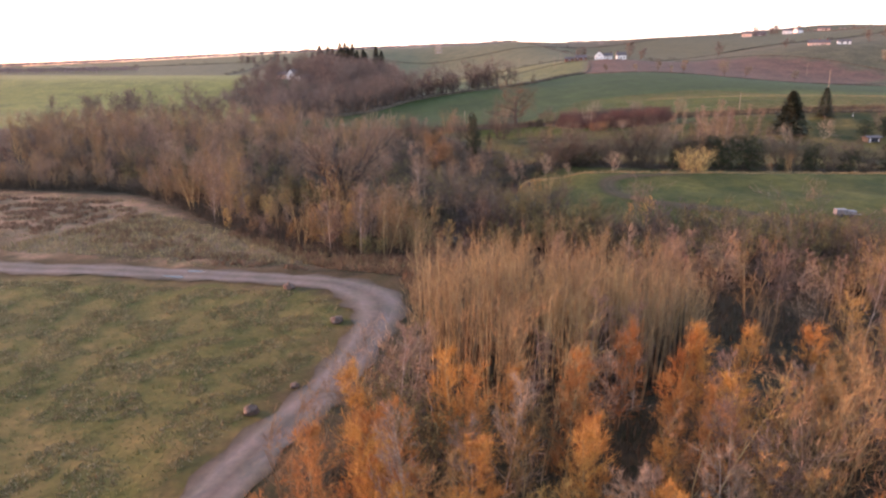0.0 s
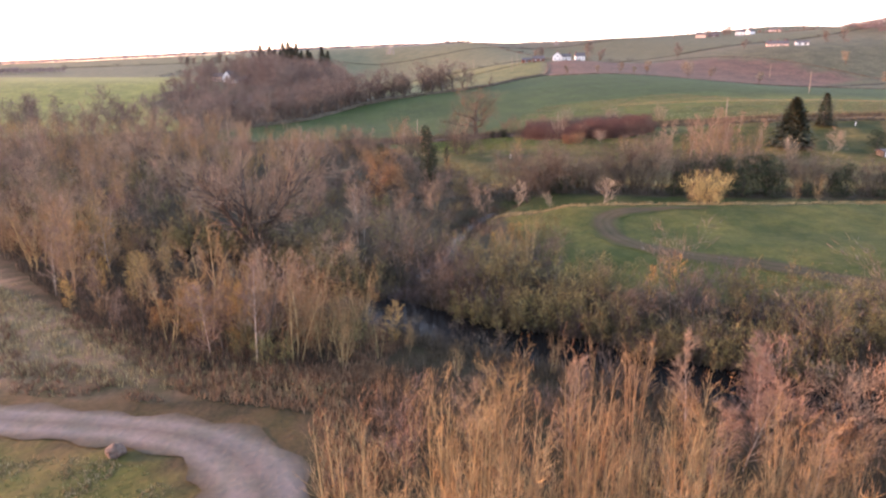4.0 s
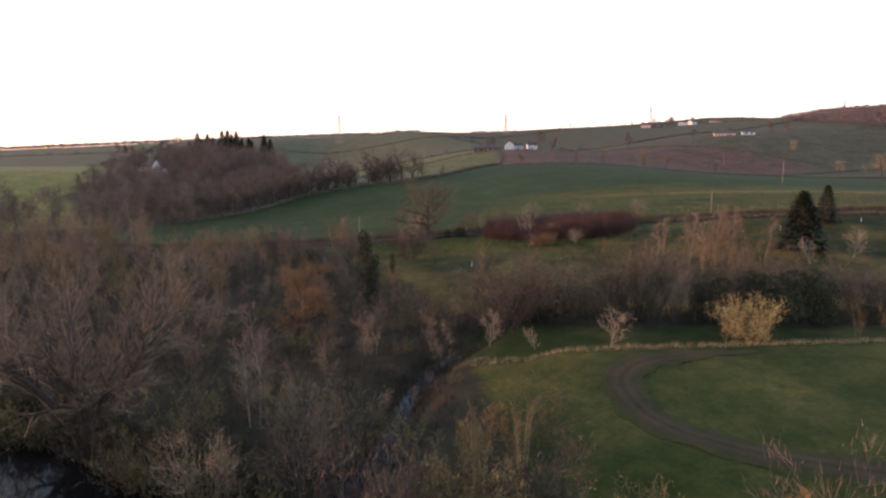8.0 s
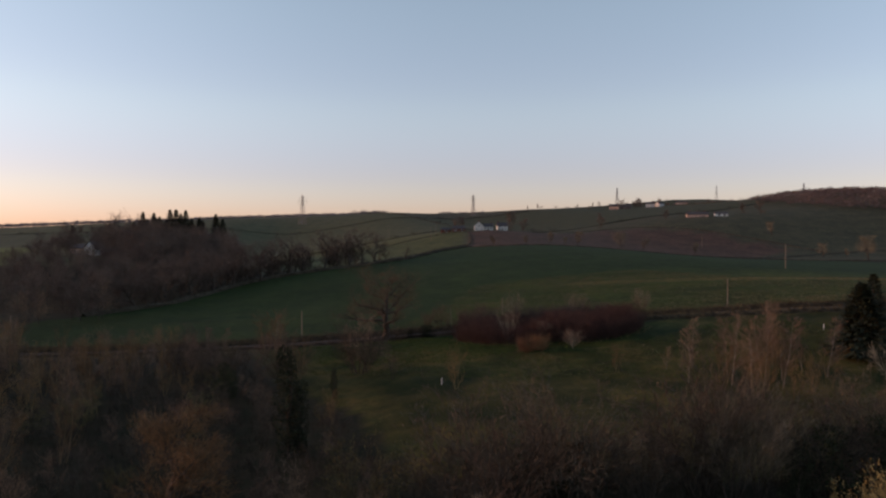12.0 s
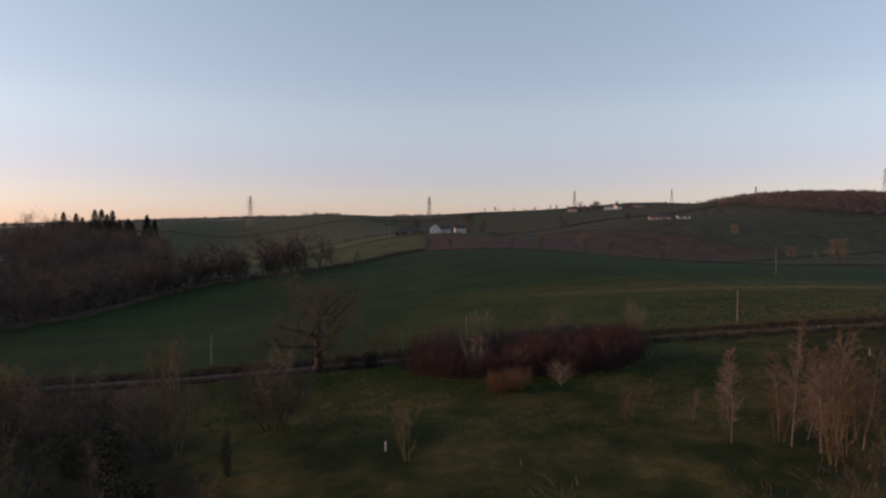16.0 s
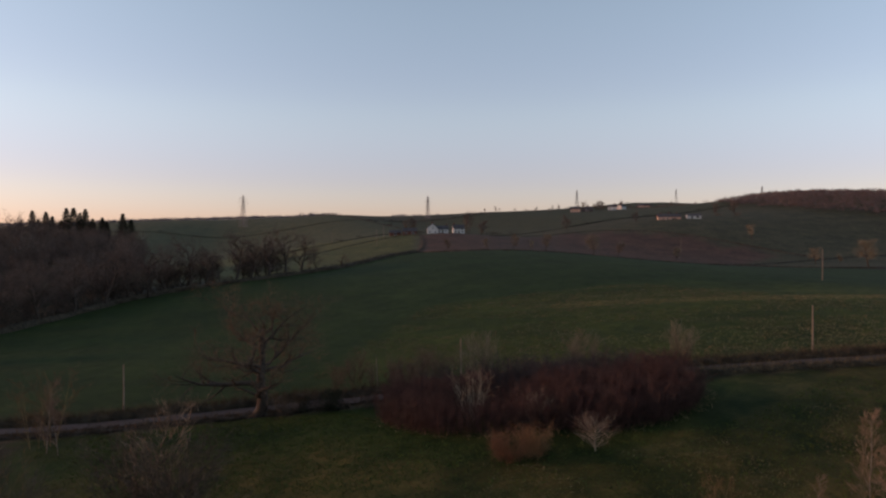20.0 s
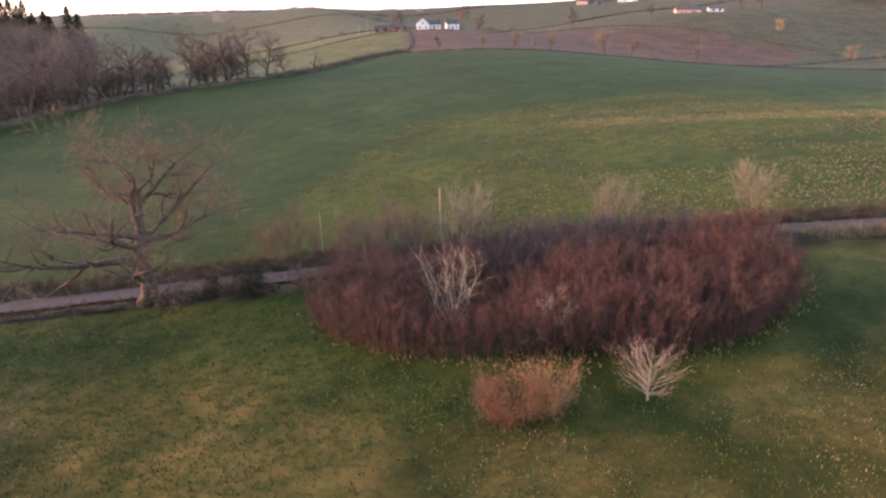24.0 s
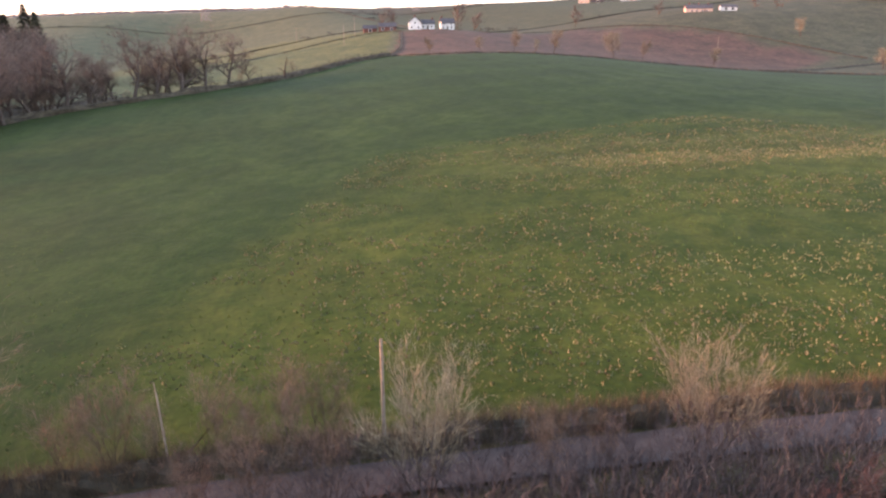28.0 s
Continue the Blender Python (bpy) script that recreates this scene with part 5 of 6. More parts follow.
M_STONE = plain("boulder_stone", (0.055, 0.036, 0.027), (0.10, 0.07, 0.055), 3, 0.9, 0, 0.5)
M_RUBBER = plain("tyre_rubber", (0.012, 0.012, 0.012), (0.025, 0.025, 0.025), 5, 0.8)


def box(v, f, c, s, turn=0.0):
    """A box with slightly drawn-in edges at its top, so that no corner is razor sharp."""
    k = len(v)
    hx, hy, hzz = s[0] / 2, s[1] / 2, s[2] / 2
    b = min(0.03, hx * 0.2, hy * 0.2, hzz * 0.2)
    ca, sa = math.cos(turn), math.sin(turn)
    for z, d in ((-hzz, 0), (hzz - b, 0), (hzz, b)):
        for x, y in ((-1, -1), (1, -1), (1, 1), (-1, 1)):
            px, py = x * (hx - d), y * (hy - d)
            v.append((c[0] + px * ca - py * sa, c[1] + px * sa + py * ca, c[2] + z))
    f.append((k + 3, k + 2, k + 1, k))
    for lvl in (0, 4):
        for i in range(4):
            j = (i + 1) % 4
            f.append((k + lvl + i, k + lvl + j, k + lvl + 4 + j, k + lvl + 4 + i))
    f.append((k + 8, k + 9, k + 10, k + 11))


def boxes(name, material, *items):
    v, f = [], []
    for it in items:
        box(v, f, *it)
    return mesh(name, v, f, material)


def house(x, y, turn, w, d, h, rise, wall, roof, label, front=(), gable=(), chimneys=(), door=None, dormers=(), category="house", name="house"):
    """A gabled house; its ridge runs along its own x. front: windows (place along x, sill height, width, height) on the -y side; gable: on the -x end."""
    root = tagged(new(name), label, category)
    z0 = min(hz(x + a, y + b) for a in (-w / 2, w / 2) for b in (-d / 2, d / 2)) - 0.2
    root.matrix_basis = pose(x, y, z0, 0, 0, turn)
    v = [(sx * w / 2, sy * d / 2, z) for z in (0, h) for sx, sy in ((-1, -1), (1, -1), (1, 1), (-1, 1))] + [(-w / 2, 0, h + rise), (w / 2, 0, h + rise)]
    f = [(0, 1, 5, 4), (2, 3, 7, 6), (1, 2, 6, 9, 5), (3, 0, 4, 8, 7), (3, 2, 1, 0)]
    part("wall", mesh("wall", v, f, wall), root)
    for s in (-1, 1):
        o = 0.35
        e = Vector((0, s * (d / 2 + o), h - rise * o / (d / 2)))
        n = Vector((0, s * rise, d / 2)).normalized() * 0.18
        a = [Vector((sx * (w / 2 + o), p.y, p.z)) for p in (e, Vector((0, 0, h + rise))) for sx in (-1, 1)]
        vv = [p + n * 0.1 for p in a] + [p + n for p in a]
        ff = [(0, 1, 3, 2), (4, 6, 7, 5), (0, 4, 5, 1), (2, 3, 7, 6), (0, 2, 6, 4), (1, 5, 7, 3)]
        part("roof", mesh("roof", vv, ff, roof), root)
    for cx, top in chimneys:
        stack = part("chimney", boxes("chimney", M_BRICK, ((cx, 0, h + rise + top / 2 - 0.4), (0.8, 0.6, top + 0.8)), ((cx, 0, h + rise + top), (0.95, 0.75, 0.15))), root)
        part("chimney_pot", boxes("chimney_pot", M_BRICK, ((cx, 0, h + rise + top + 0.28), (0.28, 0.28, 0.45))), stack)

    def window(c, ww, wh, flat):
        s = (ww, 0.09, wh) if flat else (0.09, ww, wh)
        q = (ww * 0.84, 0.12, wh * 0.86) if flat else (0.12, ww * 0.84, wh * 0.86)
        fr = part("window", boxes("window_frame", M_FRAME, (c, s)), root)
        part("pane", boxes("pane", M_GLASS, (c, q)), fr)

    for px, sill, ww, wh in front:
        window((px, -d / 2, sill + wh / 2), ww, wh, True)
    for py, sill, ww, wh in gable:
        window((-w / 2, py, sill + wh / 2), ww, wh, False)
    if door is not None:
        part("door", boxes("door", M_TIMBER, ((door, -d / 2, 1.05), (0.95, 0.12, 2.1))), root)
    for px in dormers:
        dm = part("dormer", boxes("dormer", M_SLATE, ((px, -d * 0.3, h + rise * 0.45), (2.0, 1.8, 1.5))), root)
        part("pane", boxes("dormer_pane", M_GLASS, ((px, -d * 0.3 - 0.9, h + rise * 0.45), (1.5, 0.12, 0.9))), dm)
    return root


row4 = ((-3.6, 0.9, 1.1, 1.2), (-1.2, 3.6, 1.0, 1.1), (1.4, 0.9, 1.1, 1.2), (3.6, 3.6, 1.0, 1.1), (-3.6, 3.6, 1.0, 1.1), (3.6, 0.9, 1.1, 1.2))
low4 = ((-4.5, 0.9, 1.4, 1.2), (-1.6, 0.9, 1.4, 1.2), (2.0, 0.9, 1.4, 1.2), (4.8, 0.9, 1.4, 1.2))
house(127.5, 567, 80, 8.0, 6.5, 3.9, 2.6, M_WHITE, M_SLATE, "white rendered farmhouse with a slate roof", row4[:2], ((0, 3.2, 0.9, 1.0), (-1.8, 0.9, 1.0, 1.1), (1.8, 0.9, 1.0, 1.1)), ((-3.0, 0.9), (3.0, 0.9)))
house(135, 570, -10, 7.5, 5.5, 2.9, 2.1, M_WHITE, M_SLATE, "low white wing of the farmhouse", ((-2.2, 0.9, 1.1, 1.1), (2.2, 0.9, 1.0, 1.1)), (), ((2.8, 0.9),), 0.2)
house(148.5, 579, -8, 7.5, 6.0, 3.7, 2.4, M_WHITE, M_SLATE, "white house with dark roof and upstairs windows", ((-2.2, 0.9, 1.1, 1.1), (2.2, 0.9, 1.1, 1.1), (-2.0, 2.7, 1.0, 0.9), (2.0, 2.7, 1.0, 0.9)), (), ((-3, 1.0),), 0.0)
house(113.5, 571, -10, 9.0, 6.0, 2.8, 1.9, M_BRICK, M_SLATE, "low red brick barn beside the farmhouse", ((-2.4, 0.8, 1.6, 1.4), (2.2, 0.8, 1.6, 1.4)), category="barn", name="barn")
house(105, 576, -6, 7.0, 5.0, 2.5, 1.6, M_BRICK, M_SLATE, "small red brick outbuilding", ((0, 0.7, 1.8, 1.5),), category="barn", name="barn")
house(330, 612, -24, 17, 8.0, 3.0, 2.4, M_PINK, M_SLATE, "long pink-washed bungalow on the hillside", low4, (), ((-6, 1.1), (0, 1.1), (6, 1.1)), 3.4)
house(349, 607, -22, 10, 6.5, 2.6, 1.6, M_WHITE, M_SLATE, "pale outbuilding beside the bungalow", ((-2, 0.8, 2.2, 1.5), (2.2, 0.8, 2.2, 1.5)), category="barn", name="barn")
house(404, 930, -28, 12, 8, 4.6, 3.0, M_PINK, M_SLATE, "distant farmhouse with a sunlit gable", ((-3, 0.9, 1.4, 1.4), (2, 0.9, 1.4, 1.4)), ((0, 3, 1.2, 1.2),), ((4, 1.2),))
house(425, 938, -28, 14, 8, 3.8, 2.6, M_SLATE, M_SLATE, "dark distant barn between trees", ((0, 0.6, 3, 2.4),), category="barn", name="barn")
house(466, 948, -30, 11, 8, 4.8, 3.0, M_WHITE, M_SLATE, "distant white house on the hill", ((-3, 0.9, 1.4, 1.4), (2, 0.9, 1.4, 1.4)), ((0, 3, 1.2, 1.2),), ((4, 1.2),))
house(484, 955, 30, 12, 7, 4.2, 2.6, M_WHITE, M_SLATE, "distant white house standing end on", ((-3, 0.9, 1.4, 1.4), (2, 0.9, 1.4, 1.4)))
house(535, 985, -30, 16, 9, 3.6, 2.0, M_PINK, M_SLATE, "distant pale farm building", ((-3, 0.9, 2, 1.6), (3, 0.9, 2, 1.6)), category="barn", name="barn")
house(-102, 470, 70, 7.5, 6.4, 4.0, 3.4, M_WHITE, M_SLATE, "white gabled house half hidden in the wood", row4[:3], ((0, 3.6, 1.0, 1.2),), ((3, 1.2),))
house(-110, 472, -15, 7, 6, 3.2, 2.2, M_PINK, M_SLATE, "small pale cottage among the trees", ((0, 0.9, 1.2, 1.2),))
house(-92, 470, -12, 8, 6, 3.0, 2.0, M_SLATE, M_SLATE, "dark-roofed outbuilding in the wood", (), category="barn", name="barn")
house(157, 221, 15, 12, 7.0, 3.0, 3.8, M_WHITE, M_SLATE, "white gabled house with dormer windows beside the lane", ((-4, 0.9, 1.4, 1.2), (-0.5, 0.9, 1.8, 1.3), (4, 0.9, 1.6, 1.2)), ((-1.2, 0.9, 0.9, 1.5), (1.2, 0.9, 0.9, 1.5)), ((-5.6, 1.4), (5, 1.2)), 2.0, (-1.5, 3.4))
house(112.5, 176.5, 6, 3.6, 2.2, 1.5, 0.3, M_TIMBER, M_SLATE, "small timber shelter on the lawn", ((0, 0.3, 2.6, 1.2),), category="shed", name="shed")


def pylon(x, y, height, turn):
    """A lattice transmission tower: four legs, bracing and three pairs of arms."""
    root = tagged(new("pylon"), "grey steel lattice pylon on the skyline", "pylon", "line of pylons")
    root.matrix_basis = pose(x, y, hz(x, y) - 0.3, 0, 0, turn)

    def half(u):
        return height * (0.085 * (1 - u) ** 1.3 + 0.014)

    for sx, sy in ((-1, -1), (1, -1), (1, 1), (-1, 1)):
        v, f = [], []
        tube(v, f, [Vector((sx * half(u), sy * half(u), u * height)) for u in (0, 0.2, 0.4, 0.6, 0.8, 1)], [0.2] * 6, 4)
        part("leg", mesh("leg", v, f, M_STEEL), root)
    v, f = [], []
    us = [0, 0.14, 0.27, 0.39, 0.5, 0.6, 0.69, 0.77, 0.84, 0.9, 0.95]
    for a, b in zip(us, us[1:]):
        for k in range(4):
            c0 = ((-1, -1), (1, -1), (1, 1), (-1, 1))[k]
            c1 = ((-1, -1), (1, -1), (1, 1), (-1, 1))[(k + 1) % 4]
            for p, q in (((c0, a), (c1, b)), ((c1, a), (c0, b))):
                tube(v, f, [Vector((p[0][0] * half(p[1]), p[0][1] * half(p[1]), p[1] * height)), Vector((q[0][0] * half(q[1]), q[0][1] * half(q[1]), q[1] * height))], [0.12, 0.12], 3)
    part("bracing", mesh("bracing", v, f, M_STEEL), root)
    for u, r in ((0.66, 0.15), (0.78, 0.19), (0.9, 0.14)):
        for s in (-1, 1):
            v, f = [], []
            tip = Vector((s * height * r, 0, u * height))
            for sy in (-1, 1):
                tube(v, f, [Vector((s * half(u), sy * half(u), u * height)), tip], [0.14, 0.1], 3)
            tube(v, f, [Vector((s * half(u), 0, (u + 0.05) * height)), tip], [0.12, 0.1], 3)
            arm = part("arm", mesh("arm", v, f, M_STEEL), root)
            v, f = [], []
            tube(v, f, [tip, tip - Vector((0, 0, height * 0.045))], [0.16, 0.16], 4)
            part("insulator", mesh("insulator", v, f, M_STEEL), arm)


for x, y, top, turn in [(-6.4, 1049, 85.6, 40), (231, 1016, 87, 40), (510, 1143, 103, 50), (737, 1208, 123, 60), (905, 1190, 130, 65), (1010, 1010, 150, 70)]:
    pylon(x, y, max(30, top - hz(x, y)), turn)


def pole(x, y, height, label, cross=True):
    root = tagged(new("utility_pole"), label, "utility pole", "poles along the lane and fields")
    root.matrix_basis = pose(x, y, hz(x, y), 0, 0, 20)
    v, f = [], []
    tube(v, f, [Vector((0, 0, -0.4)), Vector((0.02, 0, height * 0.5)), Vector((0, 0.03, height))], [0.11, 0.1, 0.08], 8)
    part("post", mesh("post", v, f, M_POLE, True), root)
    if cross:
        part("crossarm", boxes("crossarm", M_TIMBER, ((0, 0, height - 0.35), (1.3, 0.1, 0.12))), root)
        for s in (-0.55, 0.55):
            v, f = [], []
            tube(v, f, [Vector((s, 0, height - 0.29)), Vector((s, 0, height - 0.1))], [0.05, 0.035], 6)
            part("insulator", mesh("insulator", v, f, M_FRAME), root)


for x, y, h in [(50.0, 233.4, 6.2), (7.7, 241.0, 6.0), (98, 225.0, 6.4), (163, 290, 8.0), (260, 493, 8.5), (-52, 249, 7.0), (84, 520, 9), (94, 556, 9), (70, 640, 9)]:
    pole(x, y, h, "pale wooden utility pole beside the hedge" if y < 260 else "wooden utility pole standing in a field", False)

# a broken birch stem in the hedge
v, f = [], []
tube(v, f, [Vector((0, 0, -0.3)), Vector((-0.1, 0, 1.8)), Vector((-0.2, 0.1, 4.2)), Vector((-0.25, 0.1, 5.0))], [0.06, 0.055, 0.045, 0.02], 7)
snag = tagged(new("tree_snag"), "pale broken birch stem standing in the hedge", "dead tree")
snag.matrix_basis = pose(39.3, 235.4, hz(39.3, 235.4))
part("trunk", mesh("snag", v, f, M_POLE, True), snag)
v, f = [], []
tube(v, f, [Vector((-0.05, 0, 0.7)), Vector((1.0, 0, 0.9)), Vector((2.1, 0.2, 2.0))], [0.09, 0.07, 0.03], 5)
part("fallen_limb", mesh("limb", v, f, M_BARKWARM, True), snag)

# stakes and tree guards on the lawn
for x, y in [(28.4, 189.5), (100.8, 200.5), (105, 214), (122.3, 202.4)]:
    st = tagged(new("tree_guard"), "small pale tree guard tube standing in the grass", "tree guard", "tree guards on the lawn")
    st.matrix_basis = pose(x, y, hz(x, y))
    v, f = [], []
    tube(v, f, [Vector((0, 0, -0.1)), Vector((0, 0, 0.5)), Vector((0.02, 0, 0.95))], [0.07, 0.07, 0.07], 7)
    part("tube", mesh("tube", v, f, M_FRAME, True), st)
    part("stake", boxes("stake", M_TIMBER, ((0.14, 0, 0.6), (0.05, 0.05, 1.4))), st)

# trailer on the grass
tr = tagged(new("farm_trailer"), "small grey farm trailer parked on the grass", "trailer")
tr.matrix_basis = Matrix.LocRotScale((61.8, 100.6, hz(61.8, 100.6)), Euler((0, 0, -0.07)), (0.75, 0.75, 0.75))
part("body", boxes("body", M_STEEL, ((-0.7, 0, 1.0), (2.2, 1.5, 1.1))), tr)
part("load", boxes("load", M_STEEL, ((1.3, 0, 0.85), (1.7, 1.4, 0.8))), tr)
part("drawbar", boxes("drawbar", M_STEEL, ((2.9, 0, 0.45), (1.5, 0.1, 0.1))), tr)
for sx in (-0.8, 1.0):
    for sy in (-0.85, 0.85):
        v, f = [], []
        tube(v, f, [Vector((sx, sy - 0.1, 0.32)), Vector((sx, sy + 0.1, 0.32))], [0.32, 0.32], 12)
        f += [tuple(range(12)), tuple(range(23, 11, -1))]
        part("wheel", mesh("wheel", v, f, M_RUBBER), tr)


def boulder(x, y, r, seed):
    bm = bmesh.new()
    bmesh.ops.create_icosphere(bm, subdivisions=3, radius=r)
    for q in bm.verts:
        n = noise.noise(q.co * 1.6 / r + Vector((seed, 0, 0)))
        q.co *= 1 + 0.32 * n + 0.1 * noise.noise(q.co * 5 / r)
        q.co.z *= 0.75
    me = bpy.data.meshes.new("boulder")
    bm.to_mesh(me)
    bm.free()
    me.materials.append(M_STONE)
    ob = tagged(new("boulder", me), "rough reddish boulder at the edge of the track", "boulder", "boulders along the track")
    ob.matrix_basis = pose(x, y, hz(x, y) + r * 0.35, 0, 0, seed * 40)


for i, (x, y, r) in enumerate([(-17.5, 72, 0.62), (-10.4, 61.3, 0.6), (-13.9, 43.6, 0.55), (-58, 79.4, 0.4), (-11.6, 47.5, 0.35)]):
    boulder(x, y, r, i + 1)


def puddle(x, y, a, b, turn):
    v, f = [], []
    for k in range(22):
        w = 6.2832 * k / 22
        r = 1 + 0.18 * math.sin(3 * w + x) + 0.1 * math.sin(5 * w)
        px, py = a * r * math.cos(w), b * r * math.sin(w)
        v.append((x + px * math.cos(turn) - py * math.sin(turn), y + px * math.sin(turn) + py * math.cos(turn), hz(x, y) + 0.15))
    f.append(tuple(range(22)))
    tagged(new("puddle", mesh("puddle", v, f, M_WATER)), "shallow rain puddle on the gravel track", "puddle", kind="structure")


puddle(-30.5, 79.0, 1.3, 0.35, -0.1)
puddle(-32.5, 77.2, 1.5, 0.4, -0.15)


# ---------------------------------------------------------------- grass and undergrowth
def blades(name, label, category, material, poly, count, height, width, seed, keep=None, cluster=3, lean=35, where=None):
    """Stalks or tufts strewn over a stretch of ground, joined."""
    rng = random.Random(seed)
    xs, ys = [p[0] for p in poly], [p[1] for p in poly]
    tv, tf = [], []
    made = tries = 0
    while made < count and tries < count * 12:
        tries += 1
        x, y = rng.uniform(min(xs), max(xs)), rng.uniform(min(ys), max(ys))
        if not within(poly, x, y) or (keep and not keep(x, y)) or (where and noise.noise(Vector((x * where, y * where, seed))) < -0.02):
            continue
        made += 1
        z = hz(x, y) - 0.05
        for _ in range(cluster):
            d = tilt(rng, Vector((0, 0, 1)), rng.uniform(0, lean)) * height * rng.uniform(0.5, 1.2)
            w = d.cross(Vector((rng.gauss(0, 1), rng.gauss(0, 1), 0.2))).normalized() * width
            p = Vector((x + rng.gauss(0, 0.12), y + rng.gauss(0, 0.12), z))
            m = len(tv)
            tv += [p - w, p + w, p + d]
            tf.append((m, m + 1, m + 2))
    tagged(new(name, mesh(name, tv, tf, material)), label, category, kind="stuff")


# brown stalks toned down so their colour carries the shade between the stems
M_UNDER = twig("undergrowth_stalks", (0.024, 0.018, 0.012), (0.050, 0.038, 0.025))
M_STUBBLE = twig("pale_stubble", (0.105, 0.088, 0.046), (0.165, 0.138, 0.074))
for side, lo, hi in ((-1, -60, 60), (1, -70, 60)):
    strip = [p for p in RIVER if lo < p[0] < hi]
    inner, outer = offset(strip, side * 4.4), offset(strip, side * 8.5)
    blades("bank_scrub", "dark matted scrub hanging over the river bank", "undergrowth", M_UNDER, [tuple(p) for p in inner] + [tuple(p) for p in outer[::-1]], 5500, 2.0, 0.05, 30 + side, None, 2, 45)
blades("stream_reeds", "dry reeds along the narrow stream", "reeds", M_UNDER, [tuple(p) for p in offset(STREAM, 2.6)] + [tuple(p) for p in offset(STREAM, -2.6)[::-1]], 1500, 0.8, 0.03, 35, None, 2, 30)
near_meadow = [(-75, 78), (-41, 75.5), (-16, 71), (-11, 66), (-10.5, 55), (-17, 30), (-60, 20)]
blades("meadow_grass", "tufts of dry yellowish grass in the meadow", "grass", M_DRYGRASS, near_meadow, 26000, 0.3, 0.05, 1, dry, 3, 78, 0.3)
blades("meadow_grass", "tufts of green grass in the meadow", "grass", M_GREENGRASS, near_meadow, 16000, 0.22, 0.05, 2, dry, 3, 78)
blades("rough_grass", "pale dead grass and rubble-strewn ground beyond the track", "grass", M_DRYGRASS, RUBBLE, 7000, 0.5, 0.04, 3, dry, 3, 50, 0.12)
M_BRACKEN = twig("dead_bracken", (0.085, 0.045, 0.025), (0.15, 0.085, 0.05))
blades("bracken", "reddish dead bracken along the edge of the copse", "bracken", M_BRACKEN, [(-110, 132), (-62, 122), (-48, 108), (-32, 90), (-16, 79), (-24, 79), (-50, 92), (-110, 116)], 5500, 0.7, 0.05, 5, dry, 3, 50, 0.3)
blades("verge_grass", "dry grass along the edges of the track and copse", "grass", M_DRYGRASS, [(-62, 88), (-30, 84), (-14, 80), (-3, 77), (0, 70), (-2, 50), (-6, 38), (-4, 62), (-3, 80), (-30, 96), (-50, 112)], 3500, 0.8, 0.03, 4, dry, 4, 30)
blades("bracken", "dead bracken and dry grass between the copse and the willows", "bracken", M_BRACKEN, [(-18, 82), (-8, 84), (2, 84), (3, 74), (1, 67), (-3, 66), (-5, 76), (-14, 79)], 2600, 0.8, 0.04, 6, dry, 3, 45)
blades("bracken", "reddish dead bracken under the copse beside the river", "bracken", M_BRACKEN, [(-32, 96), (-16, 81), (-2, 81), (3, 90), (-6, 97), (-16, 105), (-30, 108)], 6000, 0.8, 0.045, 7, dry, 3, 50)
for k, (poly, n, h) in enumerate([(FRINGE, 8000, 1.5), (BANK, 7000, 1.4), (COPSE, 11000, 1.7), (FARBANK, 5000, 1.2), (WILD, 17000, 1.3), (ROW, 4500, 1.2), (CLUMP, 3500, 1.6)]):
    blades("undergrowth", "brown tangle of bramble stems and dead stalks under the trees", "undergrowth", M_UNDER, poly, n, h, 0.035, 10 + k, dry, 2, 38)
field_near = [(24, 240.5), (45, 238), (80, 231.5), (125, 219), (190, 205), (200, 240), (135, 268), (112, 296), (60, 297), (52, 284), (34, 252)]
blades("field_stubble", "pale clumps of dead stalks in the thin part of the crop", "stubble", M_STUBBLE, field_near, 15000, 0.26, 0.08, 21, lambda x, y: dry(x, y) and x > 28 + 0.53 * (y - 240) + 3 * math.sin(y * 0.5 + x * 0.2) and noise.noise(Vector((x * 0.04, (y + 0.31 * x) * 0.16, 3))) > -0.12, 2, 60)
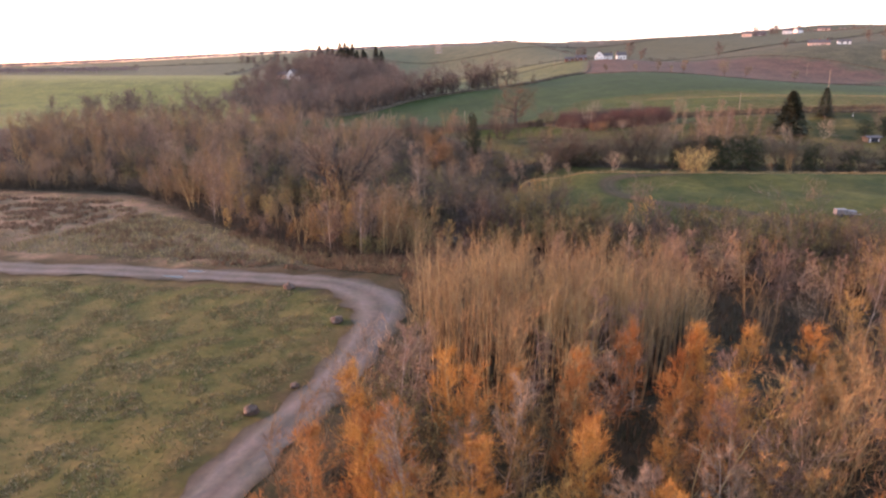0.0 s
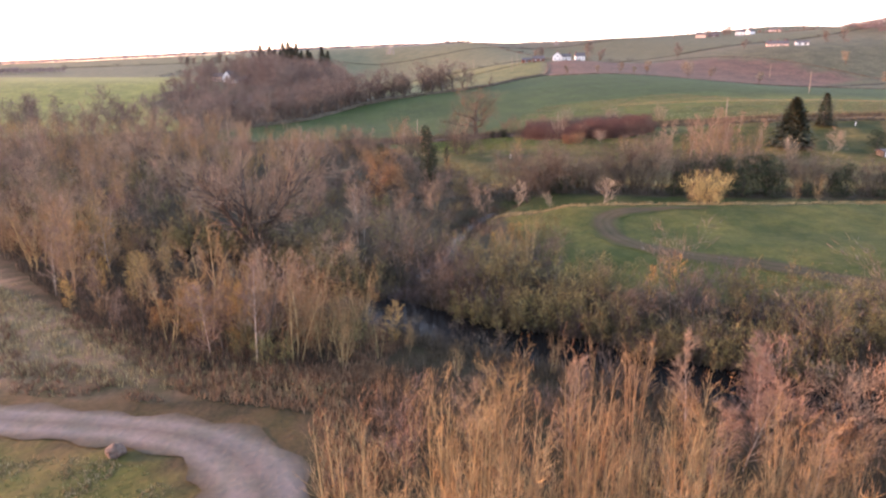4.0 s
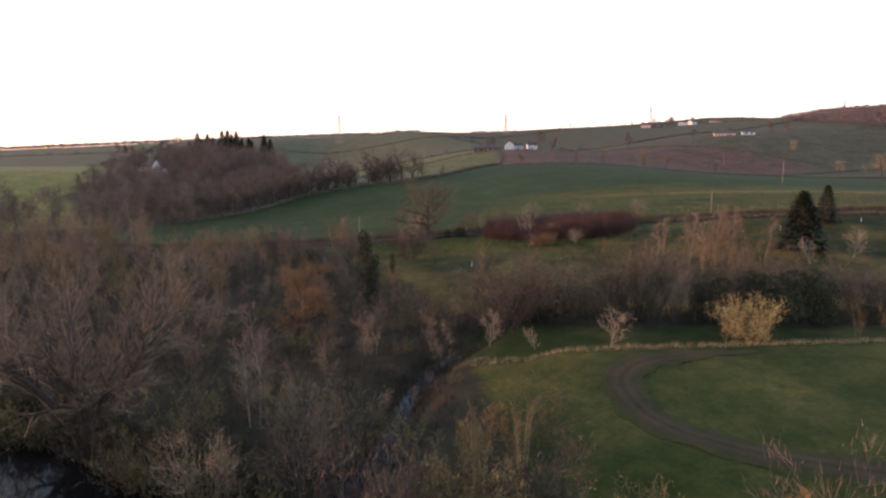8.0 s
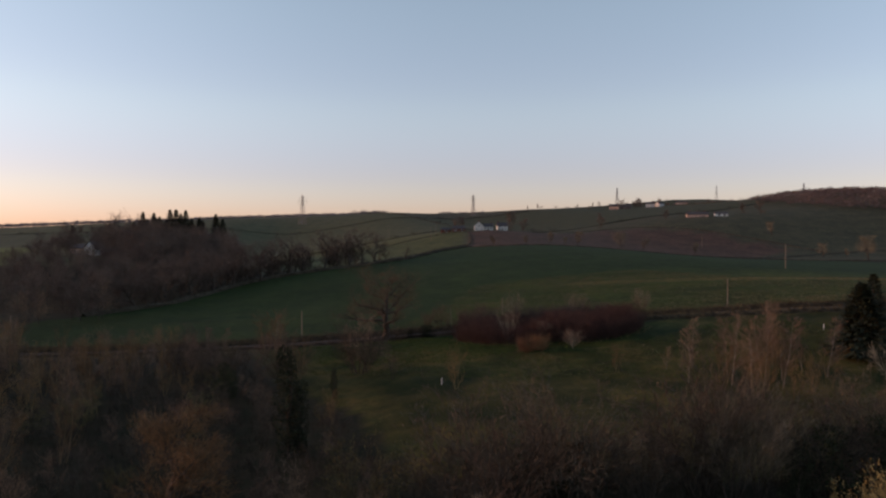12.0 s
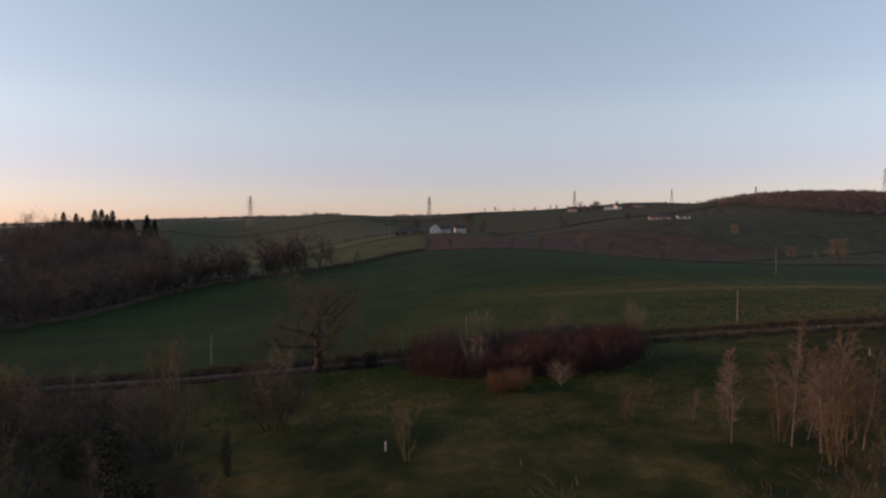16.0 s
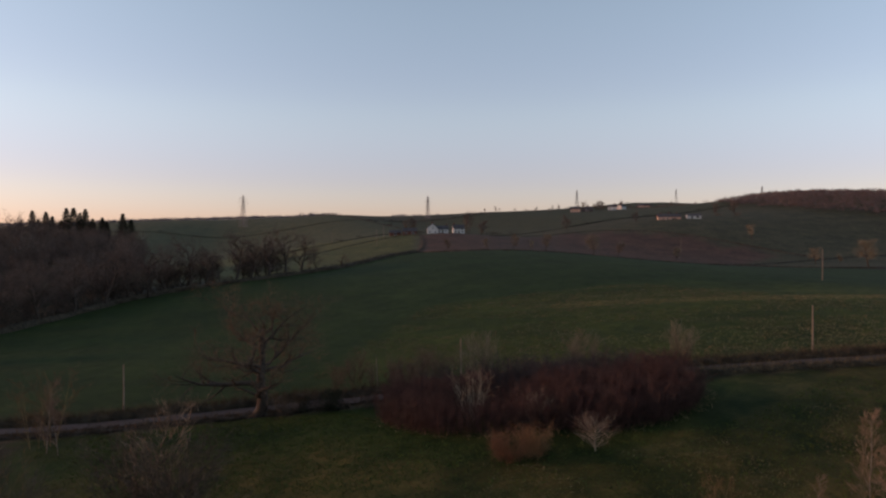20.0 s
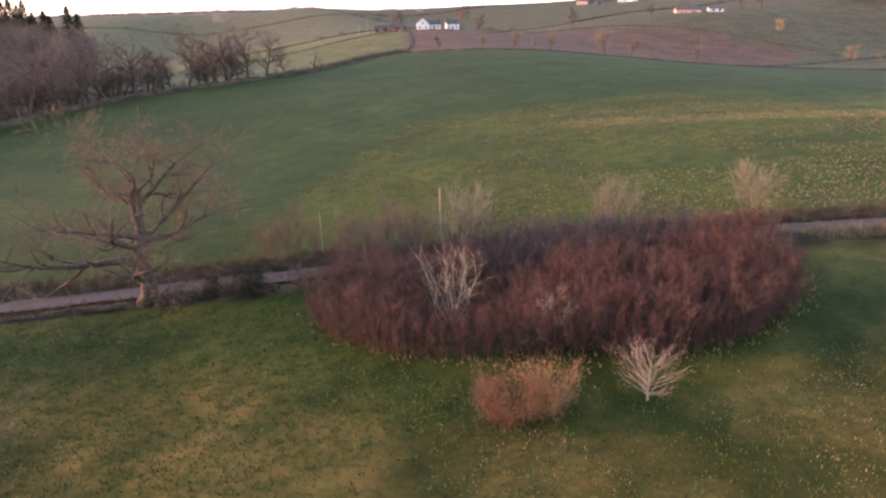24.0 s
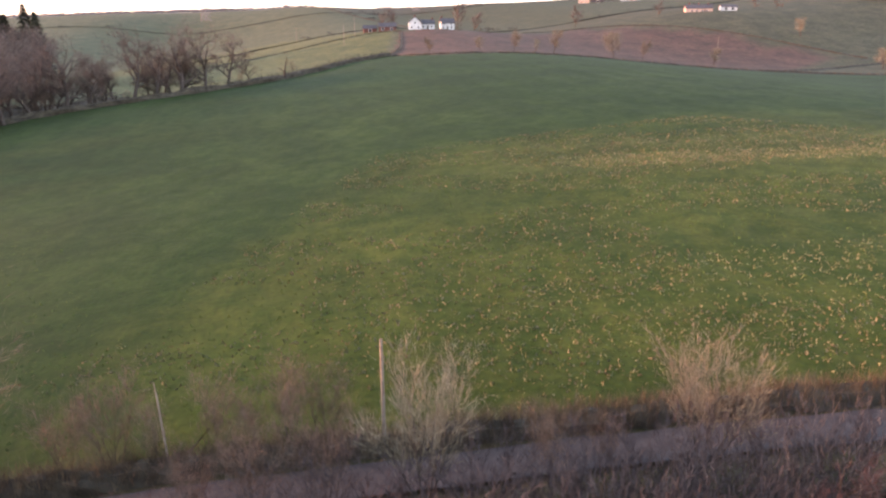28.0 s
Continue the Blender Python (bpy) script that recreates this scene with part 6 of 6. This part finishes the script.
blades("field_stubble", "thick pale clumps of dead stalks beside the lane", "stubble", M_STUBBLE, [(52, 235), (78, 229.5), (125, 219.5), (140, 232), (96, 246), (70, 250), (54, 244)], 3200, 0.24, 0.05, 27, dry, 3, 60)
blades("field_stubble", "worn pale sweep of dead stalks across the crop", "stubble", M_STUBBLE, [(76, 278), (100, 270), (135, 259), (170, 248), (171, 253), (136, 265), (101, 276), (78, 284)], 3200, 0.22, 0.07, 28, lambda x, y: x > 76 + 12 * abs(math.sin(y * 1.7 + x * 0.3)), 2, 60)
blades("field_crop", "young green crop growing in tufts", "crop", M_LAWNGRASS, field_near + [(20, 290), (0, 262)], 9000, 0.22, 0.06, 22, dry, 2, 50)
blades("lawn_grass", "rough green grass round the thicket", "grass", M_LAWNGRASS, [(0, 232), (20, 231), (36, 228), (38, 214), (50, 207), (72, 206), (90, 214), (110, 200), (80, 180), (40, 188), (10, 205)], 26000, 0.24, 0.045, 23, dry, 2, 64)
blades("lawn_grass", "thick dark green tussocks beside the lane", "grass", M_LAWNGRASS, [(6, 231), (20, 230), (35, 227), (40, 215), (46, 207), (34, 203), (12, 210)], 7000, 0.24, 0.04, 29, dry, 3, 64)
blades("lawn_grass", "dull yellowish tufts in the rough lawn", "grass", M_DRYGRASS, [(0, 214), (12, 216), (30, 210), (48, 204), (70, 203), (90, 210), (110, 198), (80, 182), (40, 190), (10, 204)], 7000, 0.2, 0.035, 26, dry, 2, 66, 0.12)
blades("bank_grass", "pale dry grass along the top of the grass bank", "grass", M_DRYGRASS, [(17, 137.5), (25, 132.8), (33, 131.8), (49, 131), (80, 129.8), (140, 125.6), (200, 119), (200, 117.6), (140, 124), (80, 128.2), (49, 129.3), (33, 130), (25, 131), (16, 135)], 3500, 0.6, 0.03, 24, dry, 3, 40)
blades("thicket_grass", "dry grass fringe at the foot of the red thicket", "grass", M_DRYGRASS, [(35.5, 224), (37.5, 218), (42, 213), (48, 210), (54, 208), (60, 206.8), (66, 207.4), (71, 210), (75.5, 215), (74, 216), (70, 212), (65, 209.5), (60, 209), (54, 210.3), (48.5, 212.4), (43, 215), (40, 219), (38, 224)], 520, 0.32, 0.024, 25, dry, 3, 50)
